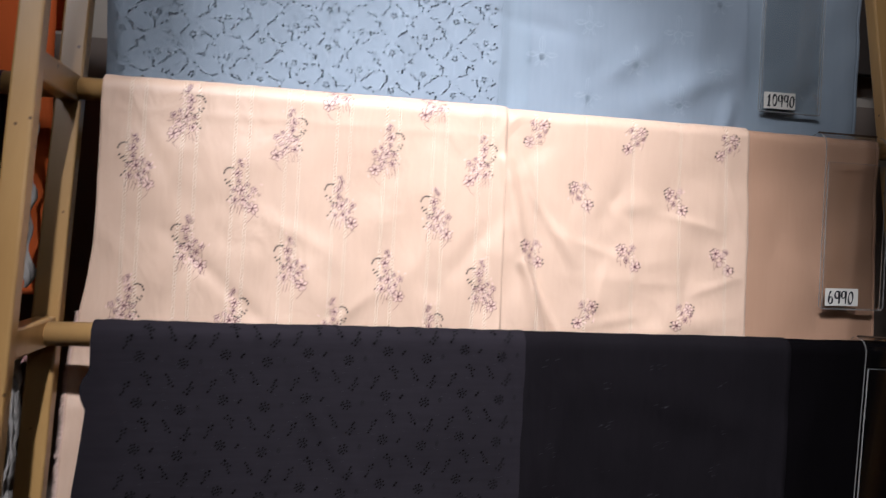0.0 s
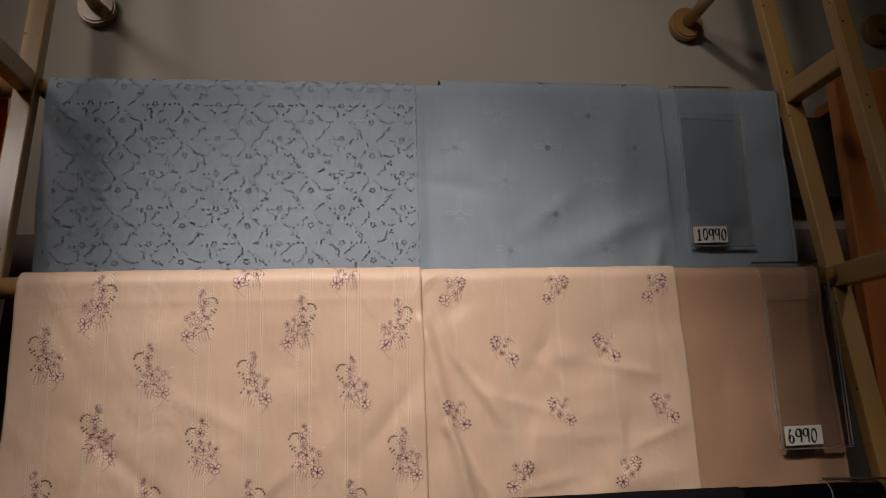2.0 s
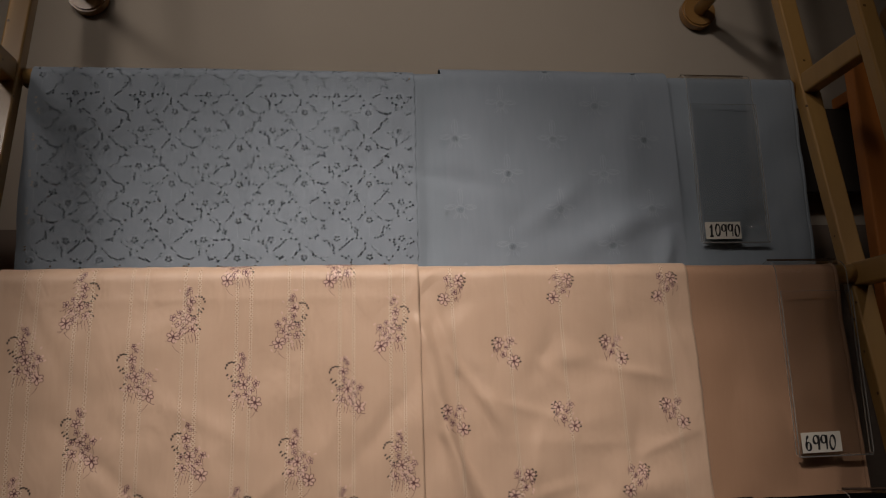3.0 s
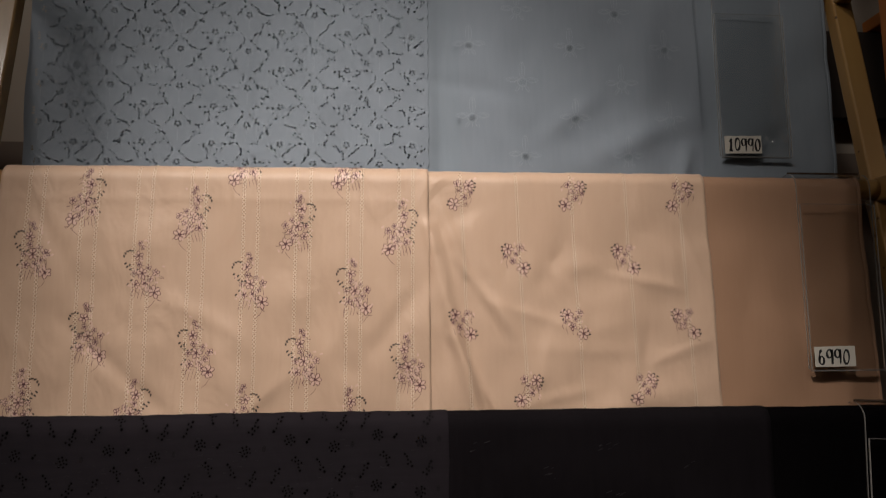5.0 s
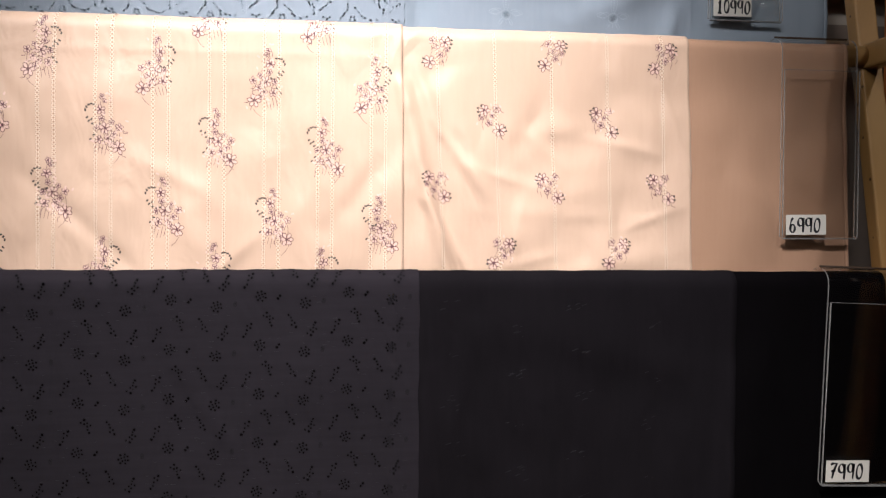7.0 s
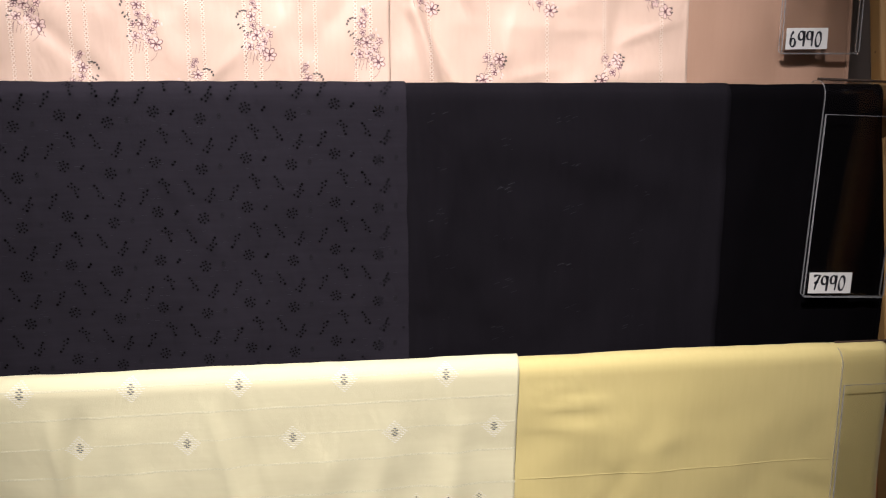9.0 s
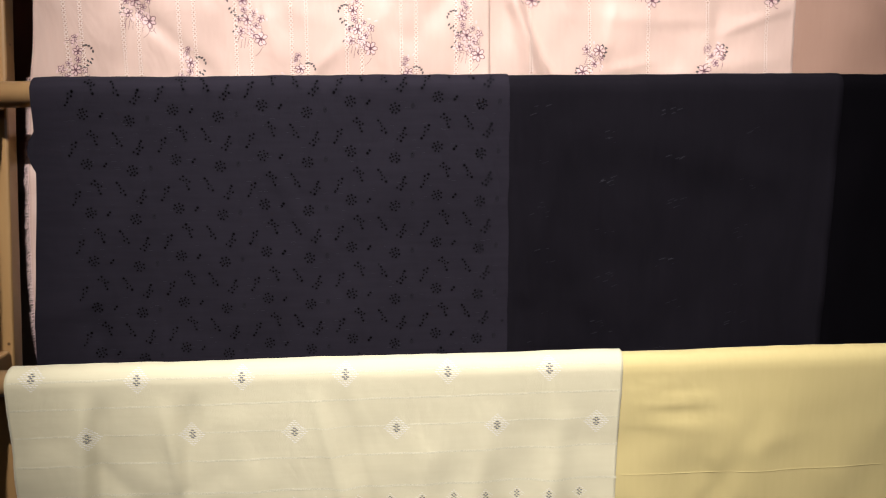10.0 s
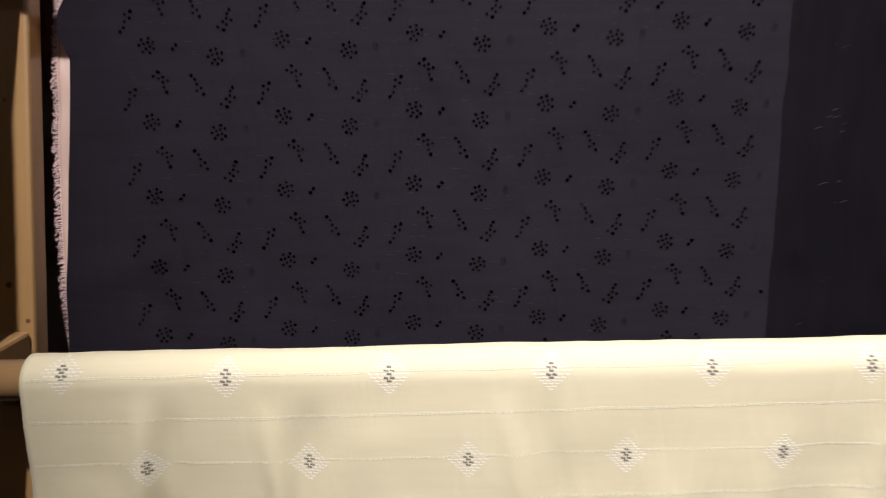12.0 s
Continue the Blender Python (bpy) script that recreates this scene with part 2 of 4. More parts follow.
def box(x0, y0, z0, x1, y1, z1, bevel=0.002, bm=None):
    bm = bm or bmesh.new()
    r = bmesh.ops.create_cube(bm, size=1, matrix=Matrix.LocRotScale(((x0 + x1) / 2, (y0 + y1) / 2, (z0 + z1) / 2), None, (x1 - x0, y1 - y0, z1 - z0)))
    if bevel:
        edges = {e for v in r["verts"] for e in v.link_edges}
        bmesh.ops.bevel(bm, geom=list(edges), offset=bevel, segments=2, affect="EDGES", profile=0.5)
    return bm


def beam(p, q, wx, wd, bevel=0.003):
    """A squared bar from p to q, wx wide along x and wd deep."""
    p, q = Vector(p), Vector(q)
    d = (q - p).normalized()
    side = Vector((1, 0, 0))
    m = Matrix((side, d.cross(side).normalized(), d)).transposed().to_4x4()
    bm = box(-wx / 2, -wd / 2, 0, wx / 2, wd / 2, (q - p).length, bevel)
    bm.transform(Matrix.Translation(p) @ m)
    return bm


def stick(p, q, r, n=20):
    """A round bar with softened ends."""
    p, q = Vector(p), Vector(q)
    bm = bmesh.new()
    m = (q - p).to_track_quat("Z", "Y").to_matrix().to_4x4()
    bmesh.ops.create_cone(bm, cap_ends=True, segments=n, radius1=r, radius2=r, depth=(q - p).length, matrix=Matrix.Translation((p + q) / 2) @ m)
    rim = [e for e in bm.edges if abs((e.verts[0].co - e.verts[1].co).dot(q - p)) < 1e-6]
    bmesh.ops.bevel(bm, geom=rim, offset=r * 0.1, segments=2, affect="EDGES")
    return bm


# ---- the room ----
WALL_Y = 0.50
DADO_Z = 1.605
tagged(part("wall_back", box(-4, WALL_Y, DADO_Z, 4, WALL_Y + 0.12, 3.1, 0), WALL), "beige painted shop wall behind the racks", "wall", kind="structure")
tagged(part("wall_back_lower", box(-4, WALL_Y, 0, 4, WALL_Y + 0.12, DADO_Z, 0), DADO), "brown-grey lower band of the shop wall", "wall", kind="structure")
tagged(part("floor", box(-4, -6, -0.1, 4, WALL_Y, 0, 0), FLOOR), "brown wooden shop floor", "floor", kind="structure")
tagged(part("ceiling", box(-4, -6, 3.1, 4, WALL_Y + 0.12, 3.2, 0), CEIL), "plain white shop ceiling", "ceiling", kind="structure")
tagged(part("wall_left", box(-4.12, -6, 0, -4, WALL_Y + 0.12, 3.1, 0), SHOP), "plain dim shop wall", "wall", kind="structure")
tagged(part("wall_right", box(4, -6, 0, 4.12, WALL_Y + 0.12, 3.1, 0), SHOP), "plain dim shop wall", "wall", kind="structure")
tagged(part("wall_front", box(-4.12, -6.12, 0, 4.12, -6, 3.1, 0), SHOP), "plain dim shop wall across the aisle", "wall", kind="structure")

# ---- the ladder frames ----
RODS = {"blue": (0.170, 1.7595), "peach": (0.085, 1.4385), "black": (0.0, 1.1325), "yellow": (-0.085, 0.8240)}
ROD_R = 0.0145


def front_y(z):
    return -0.141 + 0.157 * (z - 0.845)


def back_y(z):
    return -0.019 + 0.178 * (z - 0.849)


def ladder_frame(inner, side):
    """One side frame that leans to the wall; side -1: it lies to the left of its inner face."""
    top = bpy.data.objects.new("ladder_frame", None)
    scene.collection.objects.link(top)
    top.location = (inner, 0, 0)
    bpy.context.view_layer.update()
    xc, xf = side * 0.0160, side * 0.0135
    z0, z1 = 0.0, 2.38
    part("front_rail", beam((xf, front_y(z0) - 0.011, z0), (xf, front_y(z1) - 0.011, z1), 0.027, 0.022), RAIL, top)
    part("back_rail", beam((xc, back_y(z0) + 0.011, z0), (xc, back_y(z1) + 0.011, z1), 0.032, 0.022), RAIL, top)
    for z in (2.068, *[z for _, z in RODS.values()], 0.5145, 0.2055):
        part("rung", box(side * 0.002 - 0.0 if side > 0 else -0.026, front_y(z), z - 0.017, 0.026 if side > 0 else -0.002, back_y(z), z + 0.017, 0.003), RAIL, top)
    z = 2.072
    xa = xc if side > 0 else xc - 0.026
    arm = part("wall_arm", stick((xa, back_y(z) + 0.02, z), (xa, WALL_Y - 0.012, z), 0.013), ROUND, top, "round varnished arm to the wall", True)
    bm = stick((xa, WALL_Y - 0.024, z), (xa, WALL_Y, z), 0.037, 36)
    part("wall_disc", bm, DISC, arm, "dark varnished round wall plate")
    return tagged(top, "varnished pine ladder frame leaning against the wall", "rack frame", "rack frames")


ladder_frame(-0.600, -1)
ladder_frame(0.594, 1)
ladder_frame(1.06, 1)
ladder_frame(-1.75, -1)

for key, (ry, rz) in RODS.items():
    rod = part("hanging_rod", stick((-0.602, ry, rz), (0.602, ry, rz), ROD_R, 28), ROUND, smooth=True)
    tagged(rod, "round varnished wooden rod between two ladder frames", "rod", "hanging rods")


# ---- draped cloth ----
def soft(t):
    t = max(0.0, min(1.0, t))
    return t * t * (3 - 2 * t)


class Drape:
    """Cloth over a rod: x along the rod, s down the front from the rod's crown (minus: down the back)."""

    def __init__(self, key, seed, amp=0.004, folds=(), pull=0.0, tilt=0.0, creases=16, deep=1.0):
        self.tilt = tilt
        self.y, self.z = RODS[key]
        self.r, self.seed, self.amp, self.folds, self.pull = ROD_R + 0.0015, seed, amp, folds, pull
        self.turn = math.pi / 2 * self.r
        dice = random.Random(int(seed * 10))
        self.folds = list(folds)
        for _ in range(creases):
            x, d, a, l = dice.uniform(-0.56, 0.56), dice.uniform(0.04, 0.34), dice.gauss(1.35, 0.75), dice.uniform(0.06, 0.20)
            self.folds.append((x, d, x + l * math.cos(a), d + l * math.sin(a), dice.uniform(0.007, 0.015), dice.choice((-1, 1)) * dice.uniform(0.0012, 0.0034) * deep))

    def bump(self, x, d):
        n = noise.noise(Vector((x * 5.0 + self.seed, d * 2.2, self.seed * 1.7))) * 1.4
        n += 0.55 * noise.noise(Vector((x * 13.0 + d * 5.0, d * 11.0 + self.seed, 3.1)))
        n += 0.20 * noise.noise(Vector((x * 30.0 - d * 9.0, d * 30.0 + self.seed, 7.7)))
        out = self.amp * n * soft(d / 0.09)
        for x0, d0, x1, d1, width, height in self.folds:
            ax, ad = x1 - x0, d1 - d0
            t = ((x - x0) * ax + (d - d0) * ad) / (ax * ax + ad * ad)
            c = max(0.0, min(1.0, t))
            dist = math.hypot(x - x0 - c * ax, d - d0 - c * ad) / width
            if dist < 3:
                out += soft(d / 0.04) * height * math.exp(-dist * dist) * (0.35 + 0.65 * soft(min(1.0, 1.4 * (0.5 - abs(c - 0.5)) + 0.3)))
        return out

    def at(self, x, s, off=0.0):
        r = self.r + off
        lift = 0.0012 * noise.noise(Vector((x * 9.0, self.seed, 0.4))) + 0.0007 * noise.noise(Vector((x * 41.0, self.seed, 5.4)))
        rise = self.tilt * (x + 0.57)
        if abs(s) <= self.turn:
            a = s / self.r
            return (x, self.y - r * math.sin(a), self.z + r * math.cos(a) + lift * math.cos(a) + rise)
        d = abs(s) - self.turn
        if s > 0:
            return (x, self.y - r - self.bump(x, d) - self.pull * d, self.z - d + rise)
        return (x, self.y + r + 0.5 * abs(self.bump(x + 3, d)), self.z - d + rise)


def edge_wave(seed, amount):
    return lambda s: amount * noise.noise(Vector((s * 7.0, seed, 0.3))) + 0.4 * amount * noise.noise(Vector((s * 30.0, seed, 4.3)))


def sheet(name, drape, left, right, off, front, back, material, label, holes=(), cell=0.008, group=""):
    """left, right: the edges' x as functions of s. holes: closed loops of (x, s), cut through the cloth."""
    n_s = int((front + back) / cell)
    n_x = max(3, int((right(0) - left(0)) / cell))
    verts, faces = [], []
    if not holes:
        for j in range(n_s + 1):
            s = -back + (front + back) * j / n_s
            a, b = left(s), right(s)
            for i in range(n_x + 1):
                verts.append(drape.at(a + (b - a) * i / n_x, s, off))
        for j in range(n_s):
            for i in range(n_x):
                k = j * (n_x + 1) + i
                faces.append((k, k + n_x + 1, k + n_x + 2, k + 1))
    else:
        from mathutils.geometry import delaunay_2d_cdt
        flat, loops = [], []
        a0, b0 = left(0), right(0)
        n_s, n_x = int((front + back) / 0.009), int((b0 - a0) / 0.009)
        for j in range(n_s + 1):
            for i in range(n_x + 1):
                jx = 0 if i in (0, n_x) else 0.0014 * math.sin(12.9 * i + 78.2 * j)
                js = 0 if j in (0, n_s) else 0.0014 * math.sin(39.3 * i + 11.1 * j)
                flat.append(Vector((a0 + (b0 - a0) * i / n_x + jx, -back + (front + back) * j / n_s + js)))
        for loop in holes:
            k = len(flat)
            flat += [Vector(p) for p in loop]
            loops.append(list(range(k, len(flat))))
        out, _, tris, _, _, orig = delaunay_2d_cdt(flat, [], loops, 0, 1e-6)
        for v in out:
            t = (v.x - a0) / (b0 - a0)
            verts.append(drape.at(v.x + (left(v.y) - a0) * (1 - t) ** 60 + (right(v.y) - b0) * t ** 60, v.y, off))
        faces = [tuple(reversed(f)) for f, o in zip(tris, orig) if not o]
    ob = raw(name, verts, faces, material)
    thick = ob.modifiers.new("thickness", "SOLIDIFY") if not holes else None
    if thick:
        thick.thickness, thick.offset = 0.0006, -1
    return tagged(ob, label, "fabric", group)


class Stitches:
    """Collects raised threads that lie on a drape."""

    def __init__(self, drape, off):
        self.d, self.off, self.v, self.f = drape, off, [], []

    def line(self, pts, w, high=0.0005, closed=False):
        high = min(0.45 * high, 0.22 * w) + 0.0001
        if closed:
            pts = [*pts, pts[0]]
        k0 = len(self.v)
        for i, (x, s) in enumerate(pts):
            a, b = pts[max(0, i - 1)], pts[min(len(pts) - 1, i + 1)]
            if closed and i in (0, len(pts) - 1):
                a, b = pts[-2], pts[1]
            tx, ts = b[0] - a[0], b[1] - a[1]
            n = math.hypot(tx, ts) or 1
            px, ps = -ts / n * w / 2, tx / n * w / 2
            self.v += [self.d.at(x + px, s + ps, self.off + 0.00005), self.d.at(x, s, self.off + high), self.d.at(x - px, s - ps, self.off + 0.00005)]
        for i in range(len(pts) - 1):
            k = k0 + 3 * i
            self.f += [(k, k + 1, k + 4, k + 3), (k + 1, k + 2, k + 5, k + 4)]

    def pad(self, x, s, rx, rs, turn=0.0, high=0.0007, n=7):
        high = 0.4 * high + 0.00015
        k = len(self.v)
        c, q = math.cos(turn), math.sin(turn)
        self.v.append(self.d.at(x, s, self.off + high))
        for i in range(n):
            a = 2 * math.pi * i / n
            u, w = rx * math.cos(a), rs * math.sin(a)
            self.v.append(self.d.at(x + u * c - w * q, s + u * q + w * c, self.off + 0.0001))
        self.f += [(k, k + 1 + i, k + 1 + (i + 1) % n) for i in range(n)]

    def done(self, name, material, parent, label="", kind=""):
        if not self.f:
            return None
        ob = raw(name, self.v, self.f, material, parent, label)
        if kind:
            tagged(ob, kind=kind)
        return ob


def ring(x, s, rx, rs, turn=0.0, n=8):
    c, q = math.cos(turn), math.sin(turn)
    return [(x + rx * math.cos(a) * c - rs * math.sin(a) * q, s + rx * math.cos(a) * q + rs * math.sin(a) * c) for a in (2 * math.pi * (i + 0.3) / n for i in range(n))]


def straight(x):
    return lambda s: x


rng = random.Random(5)

# -- blue set on the top rod
blue = Drape("blue", 2.3, 0.0055, deep=1.3, folds=[(0.20, 0.27, 0.36, 0.20, 0.02, 0.008), (0.335, 0.32, 0.352, 0.25, 0.010, 0.012), (0.05, 0.05, 0.10, 0.33, 0.03, 0.005),
                                  (0.31, 0.03, 0.27, 0.30, 0.03, 0.006), (0.13, 0.24, 0.22, 0.17, 0.014, 0.004), (-0.012, 0.0, -0.010, 0.5, 0.012, -0.006)])


def s_of(key, z):
    """The length of cloth from the crown down to the height z on the front."""
    r = ROD_R + 0.0015
    return math.pi / 2 * r + (RODS[key][1] - z)


# the eyelet pattern's repeat, in millimetres: x to the right, second down; vines from the first daisy and from the second
CELL_X, CELL_S = 94.0, 55.0
LONG_VINE = [(3.7, -15.5), (5.6, -13.2), (9, -10.7), (12.4, -9.3), (8.7, -7.6), (13, -5.1), (16.3, -2.8), (13.6, -0.8), (20, -1.4), (24.8, 0), (28.7, 0.8), (33.2, -1.1), (28.2, 4.2),
             (28.2, 7.9), (25.4, 11.3), (29.3, 12.7), (21.7, 10.7), (19.7, 14.1), (23.1, 14.9), (19.2, 18.3), (19.7, 22), (16.3, 23.9), (16, 27.6), (12.1, 26.2), (8.5, 26.5), (8.5, 29.6)]
SHORT_VINE = [(-6.5, -20.3), (-6.2, -16.3), (-6.5, -12.1), (-10.7, -7.9), (-12.7, -4.2), (-12.7, -0.8), (-15.9, -0.8), (-18.9, -0.8)]
SECOND_LONG = [(7.9, -29.3), (9, -25.9), (12.7, -26.9), (12.7, -30.3), (16.3, -29.3), (17.5, -26.2), (21.1, -23.7), (20.3, -20.3), (21.1, -16.6), (18.4, -13.7), (23.4, -14.0), (26.8, -15.2), (30.1, -12.4),
               (25.9, -10.9), (29.6, -8.5), (29.6, -4.8), (28.6, -1.1), (25, -0.6), (21.8, 0.8), (18.2, 0.8), (14.1, 0), (14.1, 3.7), (17.5, 4.5), (13.5, 7.3), (11.3, 10.6), (8.2, 9.0), (7.6, 12.4), (4.2, 15.8), (32.1, -1.6), (35.4, 0)]
SECOND_SHORT = [(-17.7, 2.3), (-14.3, 2.3), (-11.1, 1.7), (-11.3, 5.6), (-10.4, 9.3), (-6.6, 8.5), (-4.8, 12.7), (-5.6, 17.1), (-4.8, 21.1)]
blue_holes, blue_rims = [], Stitches(blue, 0.002)
daisies = Stitches(blue, 0.002)


def eyelet(holes, rims, x, s, r, squeeze=1.0, turn=0.0, n=7, rim=0.0008):
    holes.append(ring(x, s, r, r * squeeze, turn, n))
    if rim:
        rims.line(ring(x, s, r + rim * 0.6, r * squeeze + rim * 0.6, turn, 7), rim, 0.0005, True)


bx0, bx1 = -0.583, -0.031
for gj in range(-1, 9):
    for gi in range(-1, 7):
        ox, os = -0.570 + gi * CELL_X / 1000, s_of("blue", 1.758) + gj * CELL_S / 1000
        for dx, ds, vines in ((0, 0, (LONG_VINE, SHORT_VINE)), (47, 27.5, (SECOND_LONG, SECOND_SHORT))):
            cx, cs = ox + dx / 1000, os + ds / 1000
            if bx0 + 0.008 < cx < bx1 - 0.008 and 0.006 < cs < 0.40:
                for a in range(5):
                    t = a * 2 * math.pi / 5 + 0.3
                    eyelet(blue_holes, blue_rims, cx + 0.0036 * math.cos(t), cs + 0.0034 * math.sin(t), 0.0017, 0.9, t, 7, 0.0005)
                daisies.line(ring(cx, cs, 0.0071, 0.0066, 0, 14), 0.0008, 0.0010, True)
                for k in range(6):
                    daisies.pad(cx, cs + 0.0095 + 0.0028 * k, 0.0010, 0.0009)
            for u, v in [p for vine in vines for p in vine]:
                hx, hs = cx + u / 1000 + rng.uniform(-0.0003, 0.0003), cs + v / 1000 + rng.uniform(-0.0003, 0.0003)
                if bx0 + 0.004 < hx < bx1 - 0.004 and 0.004 < hs < 0.40:
                    eyelet(blue_holes, blue_rims, hx, hs, rng.uniform(0.0016, 0.0021), rng.uniform(0.75, 1.0), rng.uniform(0, 3), 7, 0.0005)


def apart(holes):
    """Keeps the holes that don't meet one another."""
    kept, grid = [], {}
    for loop in holes:
        x, s = sum(p[0] for p in loop) / len(loop), sum(p[1] for p in loop) / len(loop)
        r = max(math.hypot(p[0] - x, p[1] - s) for p in loop)
        k = (int(x / 0.006), int(s / 0.006))
        near = [h for a in (-1, 0, 1) for b in (-1, 0, 1) for h in grid.get((k[0] + a, k[1] + b), [])]
        if all(math.hypot(x - h[0], s - h[1]) > r + h[2] + 0.0002 for h in near):
            kept.append(loop)
            grid.setdefault(k, []).append((x, s, r))
    return kept


lw = edge_wave(1.0, 0.003)
blue_eyelet = sheet("eyelet_fabric", blue, lambda s: -0.587 - 0.004 * soft(s / 0.1) + lw(s), lambda s: -0.0285 - 0.002 * abs(math.sin(s * 180)), 0.002, 0.62, 0.30, BLUE,
                    "pale blue cotton with broderie eyelet vines over a rod", apart(blue_holes), group="blue fabric set")
blue_rims.done("eyelet_stitching", BLUE_THREAD, blue_eyelet, "raised pale blue eyelet stitching", "stuff")
daisies.done("daisy_stitching", BLUE_THREAD, blue_eyelet, "embroidered rings round the eyelet daisies", "stuff")
blue_plain = sheet("plain_fabric", blue, straight(-0.034), lambda s: 0.588 + 0.002 * soft(s / 0.15) + 0.5 * lw(s), 0.0, 0.60, 0.30, BLUE_PLAIN,
      "plain pale blue cotton hanging over a rod", group="blue fabric set")
sparse_holes, sparse = [], Stitches(blue, 0.0075)
for row, (z, xs) in enumerate(((1.773, (0.176, 0.318)), (1.718, (0.102, 0.251)), (1.662, (0.030, 0.181, 0.325)), (1.607, (0.108, 0.258)),
                               (1.552, (0.034, 0.186, 0.328)), (1.495, (0.110, 0.262)), (1.44, (0.04, 0.19, 0.33)))):
    for cx in xs:
        cs = s_of("blue", z)
        for a in range(4):
            t = a * math.pi / 2 + 0.5
            eyelet(sparse_holes, sparse, cx + 0.0030 * math.cos(t), cs + 0.0030 * math.sin(t), 0.0017, 0.9, t)
        sparse.line(ring(cx, cs, 0.0068, 0.0065, 0, 16), 0.0016, 0.0009, True)
        for k in range(7):
            sparse.pad(cx, cs - 0.010 - 0.0033 * k, 0.0012, 0.0010)
        for side in (-1, 1):
            leaf = [(cx + side * (0.008 + 0.013 * t), cs - 0.002 - 0.004 * math.sin(math.pi * t)) for t in (0, 0.25, 0.5, 0.75, 1)]
            leaf += [(cx + side * (0.008 + 0.013 * t), cs - 0.002 + 0.003 * math.sin(math.pi * t)) for t in (0.75, 0.5, 0.25)]
            sparse.line(leaf, 0.0009, 0.0006, True)
            sparse.line([(cx + side * 0.004, cs + 0.008), (cx + side * 0.007, cs + 0.012), (cx + side * 0.006, cs - 0.012), (cx + side * 0.012, cs - 0.015)][:2], 0.001, 0.0006)
        sparse.line([(cx, cs + 0.007), (cx, cs + 0.013)], 0.0011, 0.0006)
        for u, v, ru, rv, t in ((0, -0.019, 0.0045, 0.013, 0), (-0.015, -0.004, 0.0035, 0.009, 1.45), (0.015, -0.004, 0.0035, 0.009, -1.45), (-0.007, 0.010, 0.002, 0.005, 0.6), (0.007, 0.010, 0.002, 0.005, -0.6)):
            sparse.line(ring(cx + u, cs + v, ru, rv, t, 12), 0.0007, 0.0008, True)
blue_sparse = sheet("embroidered_fabric", blue, lambda s: 0.010 + 0.006 * soft(s / 0.06) + lw(s + 2), lambda s: 0.372 + 0.006 * s / 0.3, 0.0075, 0.60, 0.30, BLUE,
                    "pale blue cotton with scattered eyelet flowers", apart(sparse_holes), group="blue fabric set")
sparse.done("flower_stitching", BLUE_THREAD, blue_sparse, "raised pale blue flower embroidery", "stuff")

# -- peach set on the second rod
peach = Drape("peach", 6.1, 0.0055, deep=0.75, creases=34, folds=[(-0.57, 0.024, -0.04, 0.024, 0.006, 0.0009), (-0.036, 0.06, 0.040, 0.36, 0.010, 0.0110), (-0.026, 0.10, 0.058, 0.36, 0.009, -0.005), (-0.02, 0.03, 0.012, 0.12, 0.007, 0.004), (0.0, 0.10, 0.075, 0.20, 0.007, 0.0035), (-0.01, 0.20, 0.07, 0.33, 0.006, 0.005), (0.05, 0.16, 0.15, 0.19, 0.007, 0.0016), (0.20, 0.12, 0.30, 0.14, 0.007, 0.0018), (0.25, 0.24, 0.33, 0.21, 0.007, 0.0018), (0.08, 0.29, 0.18, 0.27, 0.008, 0.002), (0.30, 0.05, 0.34, 0.16, 0.008, 0.003), (0.02, 0.06, 0.11, 0.30, 0.014, 0.004), (-0.602, 0.42, -0.602, 0.74, 0.055, 0.044), (0.40, 0.10, 0.46, 0.30, 0.03, 0.007),
                                    (0.04, 0.215, 0.29, 0.225, 0.008, 0.0008), (0.10, 0.12, 0.24, 0.10, 0.010, 0.0012), (0.16, 0.30, 0.32, 0.27, 0.015, 0.002), (-0.30, 0.20, -0.28, 0.34, 0.02, 0.004)])


